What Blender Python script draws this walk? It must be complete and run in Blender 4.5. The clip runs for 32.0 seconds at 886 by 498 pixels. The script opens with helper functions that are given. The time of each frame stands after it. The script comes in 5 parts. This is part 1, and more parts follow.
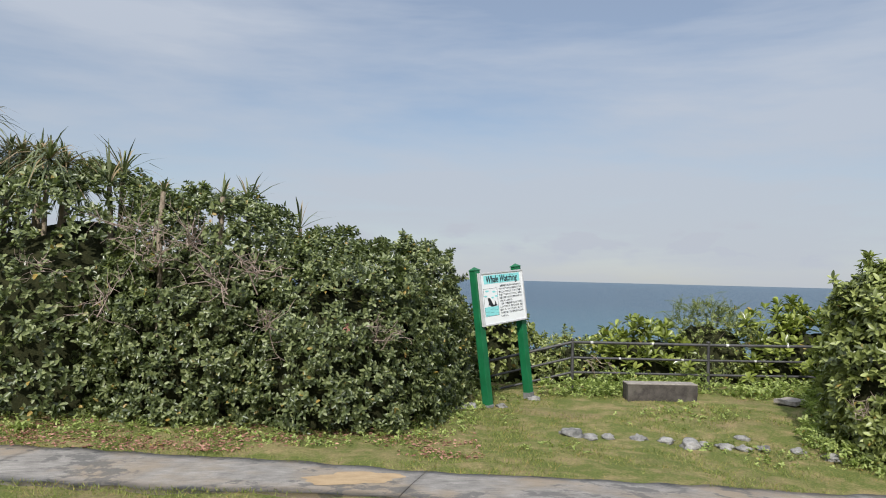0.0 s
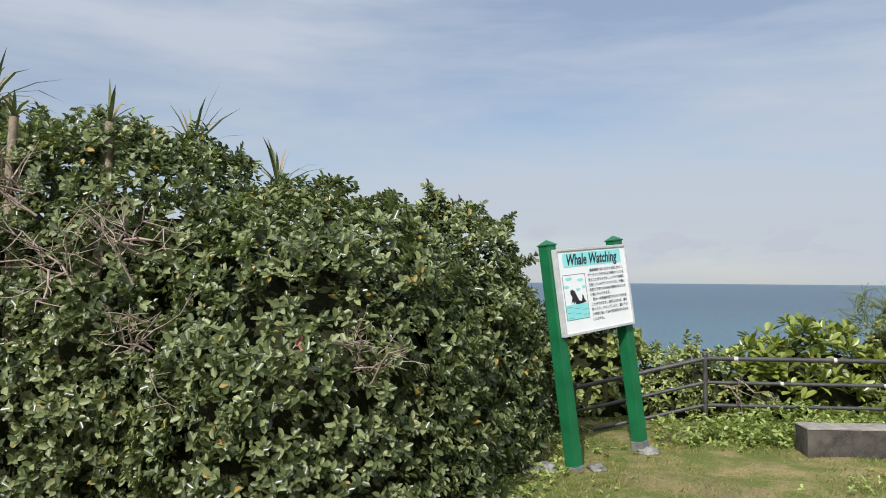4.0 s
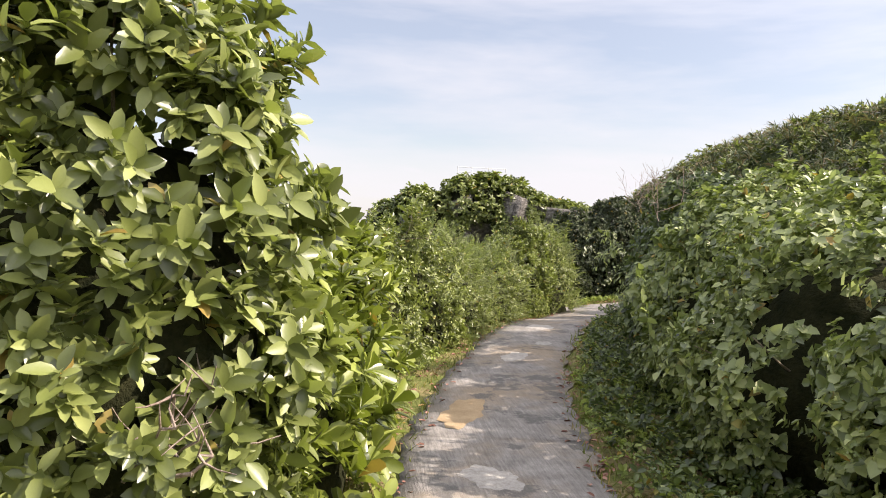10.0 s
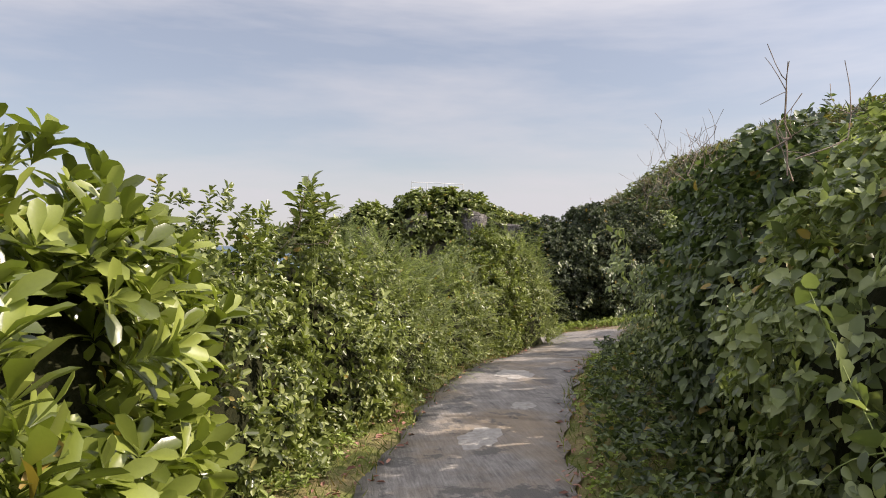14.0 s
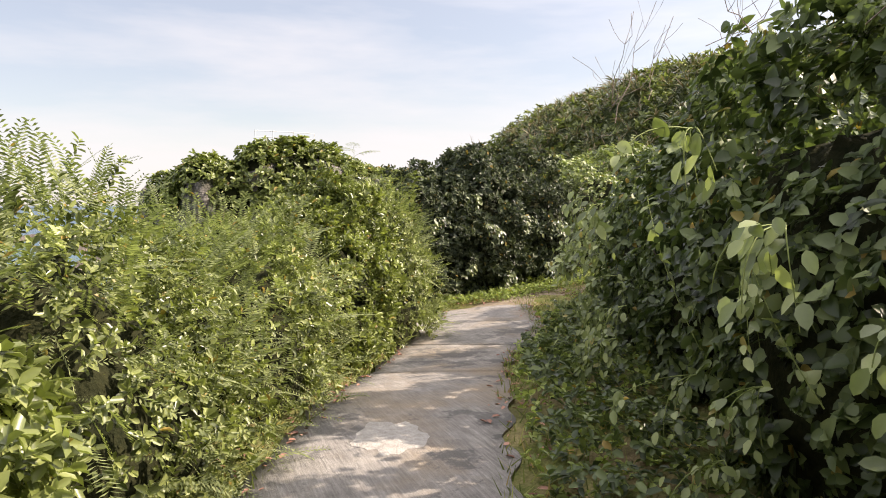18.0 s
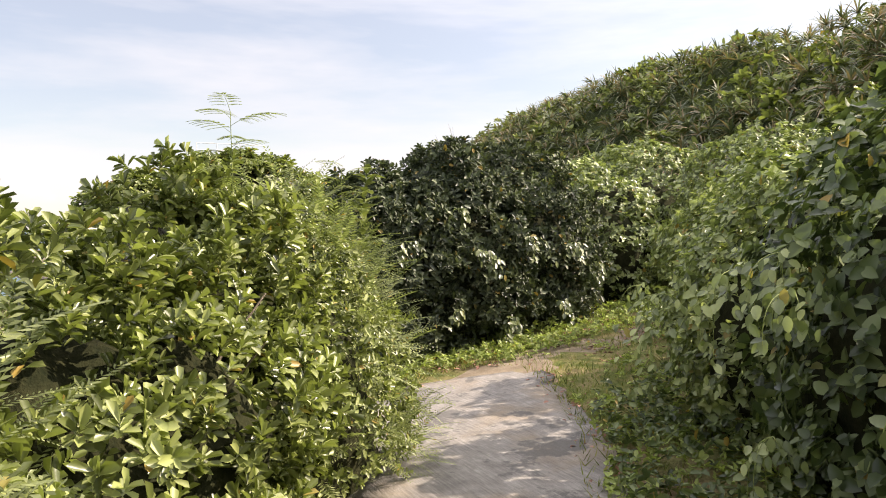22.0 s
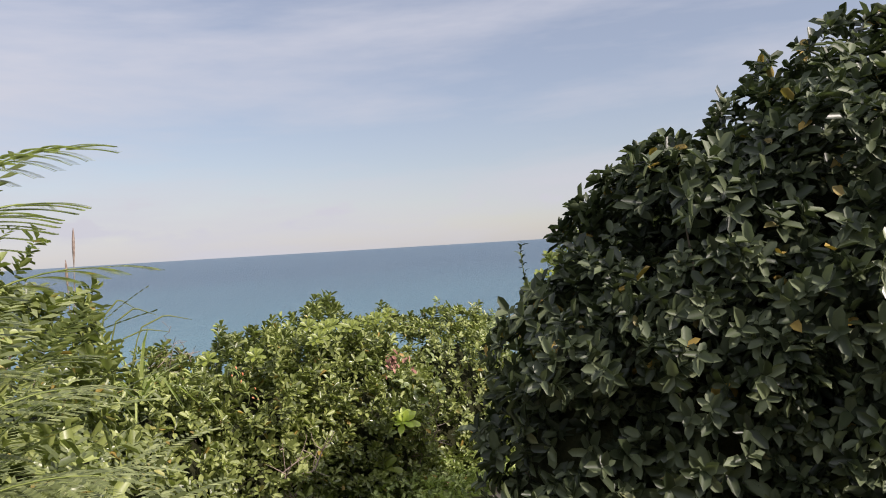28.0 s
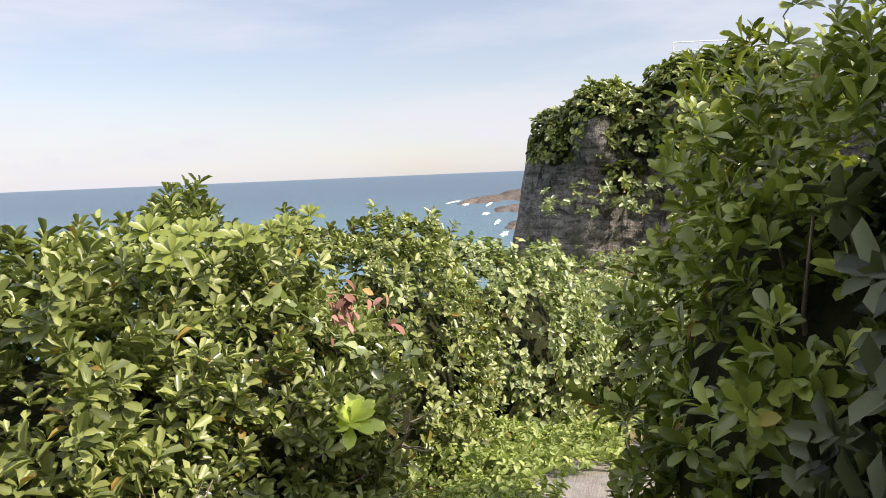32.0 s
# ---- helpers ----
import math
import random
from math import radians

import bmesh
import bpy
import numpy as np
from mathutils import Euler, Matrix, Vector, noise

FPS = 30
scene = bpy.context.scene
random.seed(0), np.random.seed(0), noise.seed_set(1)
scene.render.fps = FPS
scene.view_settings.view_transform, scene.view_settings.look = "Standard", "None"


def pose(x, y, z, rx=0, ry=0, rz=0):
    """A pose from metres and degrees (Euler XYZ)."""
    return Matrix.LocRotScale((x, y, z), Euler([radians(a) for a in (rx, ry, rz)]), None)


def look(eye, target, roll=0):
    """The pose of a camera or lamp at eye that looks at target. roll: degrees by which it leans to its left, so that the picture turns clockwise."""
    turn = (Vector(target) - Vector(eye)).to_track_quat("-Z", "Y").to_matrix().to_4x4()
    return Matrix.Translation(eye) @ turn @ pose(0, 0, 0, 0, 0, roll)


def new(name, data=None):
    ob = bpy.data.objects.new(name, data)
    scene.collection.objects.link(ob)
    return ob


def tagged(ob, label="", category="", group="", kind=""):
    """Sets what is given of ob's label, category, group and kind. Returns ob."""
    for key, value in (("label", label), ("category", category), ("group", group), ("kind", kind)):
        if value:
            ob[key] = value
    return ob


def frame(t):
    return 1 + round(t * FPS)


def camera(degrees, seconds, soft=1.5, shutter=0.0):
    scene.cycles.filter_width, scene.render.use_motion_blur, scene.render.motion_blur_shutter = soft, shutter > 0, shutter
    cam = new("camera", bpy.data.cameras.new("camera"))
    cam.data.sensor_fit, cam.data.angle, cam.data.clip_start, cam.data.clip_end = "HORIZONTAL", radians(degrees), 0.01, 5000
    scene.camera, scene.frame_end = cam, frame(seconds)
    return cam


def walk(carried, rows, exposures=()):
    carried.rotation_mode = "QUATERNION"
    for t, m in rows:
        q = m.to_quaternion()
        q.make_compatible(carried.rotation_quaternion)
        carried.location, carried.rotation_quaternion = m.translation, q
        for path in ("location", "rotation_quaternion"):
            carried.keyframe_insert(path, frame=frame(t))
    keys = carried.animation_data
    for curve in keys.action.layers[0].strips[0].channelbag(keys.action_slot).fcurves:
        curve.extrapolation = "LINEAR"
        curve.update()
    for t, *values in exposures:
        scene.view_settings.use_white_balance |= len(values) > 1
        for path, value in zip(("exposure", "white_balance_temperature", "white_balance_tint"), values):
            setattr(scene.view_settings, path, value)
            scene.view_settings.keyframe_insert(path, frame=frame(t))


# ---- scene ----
cam = camera(62.0, 32.0, 1.0)
PATH = [
    (0, (-0.126, 0.158, 2.432), (-0.105, 2.156, 2.508), 1.4),
    (0.5, (0.014, 0.674, 2.434), (-0.027, 2.67, 2.547), 1.7),
    (1, (0.105, 1.238, 2.419), (0.131, 3.236, 2.514), 1.2),
    (1.5, (0.249, 1.799, 2.397), (0.113, 3.792, 2.503), 0.9),
    (2, (0.327, 2.329, 2.389), (0.116, 4.317, 2.468), -0.7),
    (2.5, (0.357, 2.921, 2.349), (0.053, 4.896, 2.433), 1.2),
    (4.5, (0.24, 5.736, 2.142), (0.068, 7.727, 2.228), 0.3),
    (5, (0.4, 6.301, 2.118), (0.251, 8.289, 2.279), 0.4),
    (5.5, (0.504, 6.824, 2.065), (0.415, 8.821, 2.134), 0.0),
    (6, (0.686, 7.313, 1.97), (0.625, 9.31, 2.067), 0.5),
    (6.5, (0.9, 7.763, 1.931), (1.092, 9.752, 2.006), 1.0),
    (7, (0.965, 8.23, 1.834), (1.402, 10.181, 1.89), 0.2),
    (7.5, (0.723, 8.758, 1.744), (1.725, 10.485, 1.856), -1.4),
    (7.6, (0.659, 8.829, 1.786), (1.828, 10.448, 1.894), -1.4),
    (8, (1.047, 8.882, 1.747), (2.515, 10.24, 1.747), -2.7),
    (8.5, (1.453, 9.263, 1.753), (3.292, 10.044, 1.654), -1.1),
    (9, (1.974, 9.409, 1.671), (3.947, 9.729, 1.613), -1.7),
    (9.5, (2.496, 9.414, 1.603), (4.493, 9.392, 1.504), 0.3),
    (10, (3.019, 9.436, 1.549), (5.008, 9.235, 1.478), 1.5),
    (10.5, (3.543, 9.352, 1.502), (5.529, 9.126, 1.448), 1.1),
    (11, (3.998, 9.29, 1.493), (5.989, 9.097, 1.458), 0.1),
    (11.5, (4.462, 9.207, 1.451), (6.444, 8.944, 1.431), -1.4),
    (12, (4.875, 9.086, 1.455), (6.872, 8.988, 1.502), -1.3),
    (12.5, (5.337, 8.981, 1.424), (7.326, 8.817, 1.56), -0.8),
    (13, (5.784, 8.844, 1.397), (7.778, 8.741, 1.516), 0.9),
    (13.5, (6.262, 8.763, 1.361), (8.247, 8.521, 1.412), 0.4),
    (15.5, (8.46, 8.459, 1.294), (10.427, 8.1, 1.243), 0.4),
    (16, (8.998, 8.335, 1.281), (10.967, 7.985, 1.237), 0.1),
    (16.5, (9.481, 8.198, 1.287), (11.455, 7.881, 1.225), 1.1),
    (17, (10.006, 8.009, 1.285), (11.944, 7.522, 1.204), 0.6),
    (17.5, (10.491, 7.862, 1.281), (12.417, 7.337, 1.173), -0.1),
    (18, (10.977, 7.72, 1.258), (12.853, 7.038, 1.134), -0.2),
    (18.5, (11.501, 7.537, 1.265), (13.396, 6.91, 1.127), 1.3),
    (19, (11.996, 7.339, 1.274), (13.883, 6.692, 1.129), -0.3),
    (19.5, (12.48, 7.154, 1.294), (14.383, 6.558, 1.139), 0.7),
    (20, (12.975, 6.983, 1.334), (14.86, 6.322, 1.23), -0.3),
    (20.5, (13.511, 6.801, 1.328), (15.393, 6.128, 1.246), -1.0),
    (21, (14.023, 6.673, 1.3), (15.885, 5.946, 1.226), -0.0),
    (21.5, (14.504, 6.521, 1.292), (16.379, 5.83, 1.208), -0.7),
    (22, (15.068, 6.316, 1.267), (16.911, 5.544, 1.187), -1.2),
    (22.5, (15.541, 6.087, 1.265), (17.383, 5.314, 1.173), -3.2),
    (23, (15.996, 5.818, 1.26), (17.845, 5.06, 1.208), -4.2),
    (23.5, (16.405, 5.536, 1.243), (18.276, 4.828, 1.216), -4.6),
    (24, (16.902, 5.258, 1.244), (18.775, 4.557, 1.277), -4.7),
    (24.5, (17.362, 5.003, 1.212), (19.238, 4.311, 1.255), -5.3),
    (26.5, (19.228, 4.177, 1.018), (21.184, 3.795, 1.188), -4.7),
    (27, (19.678, 3.889, 1.047), (21.673, 3.783, 1.153), -2.4),
    (27.5, (19.983, 3.71, 1.042), (21.947, 4.084, 1.108), -3.3),
    (28, (20.428, 3.747, 1.002), (22.272, 4.522, 0.987), -3.4),
    (28.5, (20.938, 3.841, 0.946), (22.677, 4.829, 0.924), -1.3),
    (29, (21.442, 4.113, 0.873), (22.991, 5.378, 0.854), -1.6),
    (29.5, (21.879, 4.286, 0.79), (23.43, 5.549, 0.806), -1.5),
    (30, (22.275, 4.634, 0.75), (23.781, 5.95, 0.736), -3.8),
    (30.5, (22.553, 4.936, 0.741), (24.161, 6.124, 0.697), -3.2),
    (31, (22.773, 5.102, 0.689), (24.508, 6.075, 0.48), -4.0),
    (31.5, (23.034, 5.285, 0.552), (24.865, 6.065, 0.357), -2.0),
    (32, (23.249, 5.51, 0.543), (25.184, 5.97, 0.337), -2.4),
]
EXPOSURES = [
    (0.0, -0.05, 6350, 10), (6.0, 0.05, 6350, 10), (7.0, 0.0, 6400, 10), (7.8, -0.05, 6500, 12), (8.1, 0.1, 6600, 13), (8.6, 0.7, 6900, 16), (9.2, 0.8, 7000, 17), (10.0, 0.74, 7100, 18), (11.5, 0.6, 7000, 18), (12.0, 0.5, 6950, 18), (12.5, 0.27, 6950, 18),
    (13.5, 0.25, 7000, 18), (15.5, 0.62, 7300, 18), (18.0, 0.8, 7450, 18), (21.0, 0.88, 7450, 18), (24.5, 0.88, 7450, 18), (26.5, 0.75, 7150, 18), (27.1, 0.66, 7000, 18), (28.0, 0.16, 6750, 18), (30.0, 0.05, 6600, 17), (31.0, 0.25, 6700, 17), (32.0, 0.6, 6900, 17)]
walk(cam, [(t, look(eye, target, roll)) for t, eye, target, roll in PATH], EXPOSURES)

# ---- daylight ----
SUN_DIR = Vector((-0.2, -1.0, 0.0)).normalized()
SUN_UP = radians(39)
SUN_TO = Vector((SUN_DIR.x * math.cos(SUN_UP), SUN_DIR.y * math.cos(SUN_UP), math.sin(SUN_UP)))
sun_data = bpy.data.lights.new("sun", "SUN")
sun_data.energy, sun_data.angle, sun_data.color = 4.6, radians(0.6), (1.0, 0.95, 0.86)
sun = new("sun", sun_data)
sun.matrix_world = look((0, 0, 40), Vector((0, 0, 40)) - SUN_TO)


def nodes_of(tree):
    tree.nodes.clear()
    return tree.nodes, tree.links


def make_world():
    world = bpy.data.worlds.new("sky")
    world.use_nodes = True
    n, l = nodes_of(world.node_tree)
    sky = n.new("ShaderNodeTexSky")
    sky.sky_type, sky.sun_disc = "NISHITA", False
    sky.sun_elevation = SUN_UP
    sky.sun_rotation = math.atan2(SUN_DIR.x, SUN_DIR.y)
    sky.air_density, sky.dust_density, sky.ozone_density = 1.0, 0.5, 2.0
    clear = n.new("ShaderNodeBackground")
    clear.inputs["Strength"].default_value = 0.10
    l.new(sky.outputs[0], clear.inputs[0])
    co = n.new("ShaderNodeTexCoord")
    sep = n.new("ShaderNodeSeparateXYZ")
    l.new(co.outputs["Generated"], sep.inputs[0])

    def calc(op, a, b=None, clamp=False, c=None):
        m = n.new("ShaderNodeMath")
        m.operation, m.use_clamp = op, clamp
        for i, v in enumerate((a, b, c)):
            if v is None:
                continue
            if isinstance(v, (int, float)):
                m.inputs[i].default_value = v
            else:
                l.new(v, m.inputs[i])
        return m.outputs[0]

    # long level bands of thin cloud
    turn = n.new("ShaderNodeMapping")
    turn.inputs["Scale"].default_value = (1.5, 1.5, 8.5)
    l.new(co.outputs["Generated"], turn.inputs[0])
    streak = n.new("ShaderNodeTexNoise")
    streak.inputs["Scale"].default_value = 0.8
    streak.inputs["Detail"].default_value = 6
    streak.inputs["Roughness"].default_value = 0.58
    streak.inputs["Distortion"].default_value = 0.15
    l.new(turn.outputs[0], streak.inputs["Vector"])
    veil = n.new("ShaderNodeMapRange")
    veil.inputs["From Min"].default_value, veil.inputs["From Max"].default_value = 0.40, 0.62
    veil.inputs["To Min"].default_value, veil.inputs["To Max"].default_value = 0.31, 0.82
    l.new(streak.outputs["Fac"], veil.inputs["Value"])
    # small cumulus heads low over the sea
    puff = n.new("ShaderNodeTexNoise")
    puff.inputs["Scale"].default_value = 13
    puff.inputs["Detail"].default_value = 4
    wide = n.new("ShaderNodeMapping")
    wide.inputs["Scale"].default_value = (1, 1, 2.6)
    l.new(co.outputs["Generated"], wide.inputs[0]), l.new(wide.outputs[0], puff.inputs["Vector"])
    band = calc("SUBTRACT", 1.0, calc("MULTIPLY", calc("ABSOLUTE", calc("SUBTRACT", sep.outputs["Z"], 0.05)), 30), True)
    heads = calc("MULTIPLY", calc("MULTIPLY", calc("SUBTRACT", puff.outputs["Fac"], 0.55), 5.0, True), band, True)
    # haze towards the sun
    dot = n.new("ShaderNodeVectorMath")
    dot.operation = "DOT_PRODUCT"
    dot.inputs[1].default_value = SUN_TO
    l.new(co.outputs["Generated"], dot.inputs[0])
    glow = calc("POWER", calc("MAXIMUM", dot.outputs["Value"], 0.0), 2.5)
    low = calc("MULTIPLY", calc("SUBTRACT", 1.0, calc("MULTIPLY", calc("ABSOLUTE", sep.outputs["Z"]), 4.5), True), 0.14)
    cloud = n.new("ShaderNodeBackground")
    cloud.inputs["Color"].default_value = (0.78, 0.83, 0.915, 1)
    l.new(calc("ADD", calc("MULTIPLY", glow, 0.85), calc("MULTIPLY_ADD", calc("MULTIPLY", sep.outputs["Z"], sep.outputs["Z"]), 0.95, c=0.68)), cloud.inputs["Strength"])
    mix = n.new("ShaderNodeMixShader")
    l.new(calc("ADD", calc("ADD", veil.outputs[0], low), calc("ADD", calc("MULTIPLY", heads, 0.55), calc("MULTIPLY", glow, 0.45)), True), mix.inputs[0])
    l.new(clear.outputs[0], mix.inputs[1]), l.new(cloud.outputs[0], mix.inputs[2])
    out = n.new("ShaderNodeOutputWorld")
    l.new(mix.outputs[0], out.inputs[0])
    scene.world = world


make_world()


# ---- materials ----
class Mat:
    """A small builder for node materials."""

    def __init__(self, name):
        self.m = bpy.data.materials.new(name)
        self.m.use_nodes = True
        self.n, self.l = nodes_of(self.m.node_tree)
        self.out = self.n.new("ShaderNodeOutputMaterial")
        self.co = self.n.new("ShaderNodeTexCoord")
        self.geo = self.n.new("ShaderNodeNewGeometry")

    def put(self, socket, v):
        if isinstance(v, (int, float)):
            socket.default_value = v
        elif isinstance(v, tuple):
            socket.default_value = (*v, 1.0) if len(v) == 3 and len(socket.default_value) == 4 else v
        else:
            self.l.new(v, socket)

    def noise(self, scale, detail=4, rough=0.55, vec=None, distort=0.0):
        t = self.n.new("ShaderNodeTexNoise")
        t.inputs["Scale"].default_value, t.inputs["Detail"].default_value = scale, detail
        t.inputs["Roughness"].default_value, t.inputs["Distortion"].default_value = rough, distort
        self.l.new(vec or self.geo.outputs["Position"], t.inputs["Vector"])
        return t.outputs["Fac"]

    def stretch(self, sx, sy, sz, rz=0.0):
        t = self.n.new("ShaderNodeMapping")
        t.inputs["Scale"].default_value, t.inputs["Rotation"].default_value = (sx, sy, sz), (0, 0, rz)
        self.l.new(self.geo.outputs["Position"], t.inputs[0])
        return t.outputs[0]

    def ramp(self, fac, *stops):
        t = self.n.new("ShaderNodeValToRGB")
        while len(t.color_ramp.elements) < len(stops):
            t.color_ramp.elements.new(0.5)
        for e, (p, c) in zip(t.color_ramp.elements, stops):
            e.position, e.color = p, (*c, 1.0) if isinstance(c, tuple) else (c, c, c, 1.0)
        self.l.new(fac, t.inputs[0])
        return t.outputs[0]

    def mix(self, fac, a, b, kind="MIX"):
        t = self.n.new("ShaderNodeMixRGB")
        t.blend_type = kind
        self.put(t.inputs[0], fac), self.put(t.inputs[1], a), self.put(t.inputs[2], b)
        return t.outputs[0]

    def calc(self, op, a, b=0.0):
        t = self.n.new("ShaderNodeMath")
        t.operation = op
        self.put(t.inputs[0], a), self.put(t.inputs[1], b)
        return t.outputs[0]

    def bump(self, height, strength, distance):
        t = self.n.new("ShaderNodeBump")
        t.inputs["Strength"].default_value, t.inputs["Distance"].default_value = strength, distance
        self.l.new(height, t.inputs["Height"])
        return t.outputs[0]

    def done(self, color, rough=0.6, normal=None, spec=0.5, metal=0.0, sheer=None):
        s = self.n.new("ShaderNodeBsdfPrincipled")
        self.put(s.inputs["Base Color"], color), self.put(s.inputs["Roughness"], rough)
        s.inputs["Specular IOR Level"].default_value, s.inputs["Metallic"].default_value = spec, metal
        if normal is not None:
            self.l.new(normal, s.inputs["Normal"])
        last = s.outputs[0]
        if sheer is not None:
            t = self.n.new("ShaderNodeBsdfTranslucent")
            self.put(t.inputs[0], sheer[0])
            mx = self.n.new("ShaderNodeMixShader")
            mx.inputs[0].default_value = sheer[1]
            self.l.new(last, mx.inputs[1]), self.l.new(t.outputs[0], mx.inputs[2])
            last = mx.outputs[0]
        self.l.new(last, self.out.inputs[0])
        return self.m


def leaf_material(name, dark, mid, light, dry=(0.35, 0.24, 0.06), rough=0.38, spec=0.5, thru=0.22, drys=0.985):
    b = Mat(name)
    tint = (1.05, 1.0, 1.3)
    dark, mid, light = (tuple(min(0.6, v * k * c) for v, c in zip(col, tint)) for col, k in ((dark, 0.78), (mid, 1.12), (light, 1.42)))
    isle = b.geo.outputs["Random Per Island"]
    patch = b.noise(1.1, 3)
    tone = b.calc("ADD", b.calc("MULTIPLY", isle, 0.75), b.calc("MULTIPLY", patch, 0.35))
    col = b.ramp(tone, (0.12, dark), (0.5, mid), (0.92, light))
    col = b.mix(b.ramp(isle, (drys, 0.0), (min(drys + 0.006, 0.999), 1.0)), col, dry)
    grain = b.noise(90, 2)
    col = b.mix(0.25, col, b.mix(grain, (0.6, 0.6, 0.6), (1.3, 1.3, 1.2)), "MULTIPLY")
    lit = b.mix(1.0, col, (1.3, 1.45, 0.75), "MULTIPLY")
    return b.done(col, b.calc("ADD", b.calc("MULTIPLY", isle, 0.22), rough - 0.06), b.bump(b.noise(60, 2), 0.15, 0.004), spec, sheer=(lit, thru))


def surface(name, lo, hi, scale, rough=0.85, bump=0.4, fine=60, spec=0.3, third=None, depth=0.02):
    b = Mat(name)
    big, small = b.noise(scale, 6, 0.6), b.noise(fine, 4, 0.6)
    col = b.ramp(b.calc("ADD", b.calc("MULTIPLY", big, 0.65), b.calc("MULTIPLY", small, 0.35)), (0.33, lo), (0.66, hi))
    if third:
        col = b.mix(b.ramp(b.noise(scale * 0.35, 5, 0.6), (0.55, 0.0), (0.68, 1.0)), col, third)
    return b.done(col, rough, b.bump(b.calc("ADD", big, small), bump, depth), spec)


M_BROAD = leaf_material("glossy_hedge_leaf", (0.070, 0.094, 0.022), (0.142, 0.176, 0.038), (0.240, 0.280, 0.074), rough=0.32, spec=0.6, thru=0.22)
M_SCAEV = leaf_material("beach_shrub_leaf", (0.074, 0.103, 0.014), (0.140, 0.178, 0.023), (0.222, 0.266, 0.045), rough=0.30, spec=0.6, thru=0.22)
M_FERN = leaf_material("feathery_leaf", (0.105, 0.135, 0.044), (0.165, 0.200, 0.066), (0.245, 0.280, 0.104), rough=0.5, spec=0.35, thru=0.35)
M_VINE = leaf_material("vine_leaf", (0.092, 0.128, 0.036), (0.175, 0.225, 0.062), (0.300, 0.345, 0.120), rough=0.34, spec=0.6, thru=0.24)
# leaf of the bush at the bend, its shaded face put into the colour
M_DARK = leaf_material("bush_leaf_shade_darkened", (0.022, 0.034, 0.013), (0.046, 0.063, 0.023), (0.104, 0.129, 0.053), rough=0.42, spec=0.38, thru=0.14)
# darker copy of the vine leaf: the hedge face's shade is in the colour
M_SHADY = leaf_material("vine_leaf_shade_darkened", (0.034, 0.056, 0.016), (0.068, 0.102, 0.028), (0.140, 0.180, 0.055), rough=0.38, spec=0.5, thru=0.24)
M_HEDGE = leaf_material("deep_green_hedge_leaf", (0.044, 0.064, 0.020), (0.088, 0.116, 0.034), (0.180, 0.212, 0.072), rough=0.32, spec=0.65, thru=0.25)
# dark green of the sheet below the hill scrub, shade included in the colour
M_UNDER = surface("green_sheet_painted_shade", (0.022, 0.034, 0.010), (0.085, 0.108, 0.034), 2.2, 0.9, 1.0, 14, 0.2, None, 0.15)
M_PAND = leaf_material("strap_leaf", (0.070, 0.095, 0.035), (0.125, 0.155, 0.060), (0.240, 0.250, 0.120), (0.28, 0.21, 0.12), 0.45, 0.4, 0.15, 0.70)
M_WEED = leaf_material("ground_cover_leaf", (0.140, 0.190, 0.038), (0.220, 0.285, 0.064), (0.305, 0.360, 0.100), rough=0.5, thru=0.35)
M_GRASS = leaf_material("grass_blade", (0.085, 0.120, 0.022), (0.150, 0.190, 0.036), (0.245, 0.250, 0.070), (0.36, 0.27, 0.10), 0.6, 0.25, 0.25, 0.9)
M_LITTER = leaf_material("fallen_leaf", (0.16, 0.075, 0.045), (0.25, 0.13, 0.075), (0.34, 0.20, 0.12), rough=0.7, spec=0.2, thru=0.05)
M_LIME = leaf_material("young_rosette_leaf", (0.32, 0.44, 0.05), (0.38, 0.50, 0.07), (0.40, 0.50, 0.09), rough=0.3, thru=0.35)
M_RED = leaf_material("red_leaf", (0.45, 0.08, 0.03), (0.60, 0.14, 0.05), (0.65, 0.25, 0.10), rough=0.45)
# near-black for the shrub cores: the shade in the leaf gaps, as colour
M_INNER = surface("dark_core_painted_shade", (0.012, 0.016, 0.007), (0.040, 0.040, 0.018), 9, 0.95, 0.8, 40, 0.1)
M_BARK = surface("grey_brown_bark", (0.16, 0.12, 0.085), (0.36, 0.30, 0.23), 14, 0.85, 0.6, 90)
M_TWIG = surface("dry_twig", (0.20, 0.14, 0.11), (0.42, 0.34, 0.29), 20, 0.9, 0.4, 80)
M_STEM = surface("green_stem", (0.15, 0.20, 0.05), (0.28, 0.32, 0.10), 20, 0.6, 0.2, 80)
M_BENCH = surface("weathered_concrete", (0.026, 0.023, 0.021), (0.105, 0.092, 0.082), 7, 0.9, 0.5, 70, 0.25, (0.11, 0.10, 0.085))
M_BENCHTOP = surface("worn_concrete_top", (0.20, 0.175, 0.155), (0.42, 0.38, 0.34), 9, 0.9, 0.7, 120, 0.25)
M_STONE = surface("pale_limestone", (0.11, 0.108, 0.104), (0.40, 0.385, 0.365), 7, 0.9, 0.9, 45, 0.25, (0.09, 0.09, 0.085))
M_SHELF = surface("brown_shore_rock", (0.055, 0.045, 0.038), (0.20, 0.165, 0.135), 0.3, 0.95, 1.0, 1.2, 0.2, (0.10, 0.09, 0.08), 0.6)
M_FOAM = surface("sea_foam", (0.72, 0.76, 0.78), (0.9, 0.92, 0.92), 1.2, 0.8, 0.3, 8)
M_GREEN = surface("dark_green_post_paint", (0.006, 0.092, 0.034), (0.012, 0.150, 0.058), 4, 0.42, 0.12, 50, 0.5)
M_ALU = surface("brushed_aluminium_frame", (0.40, 0.40, 0.41), (0.55, 0.55, 0.56), 12, 0.45, 0.1, 120, 0.5)
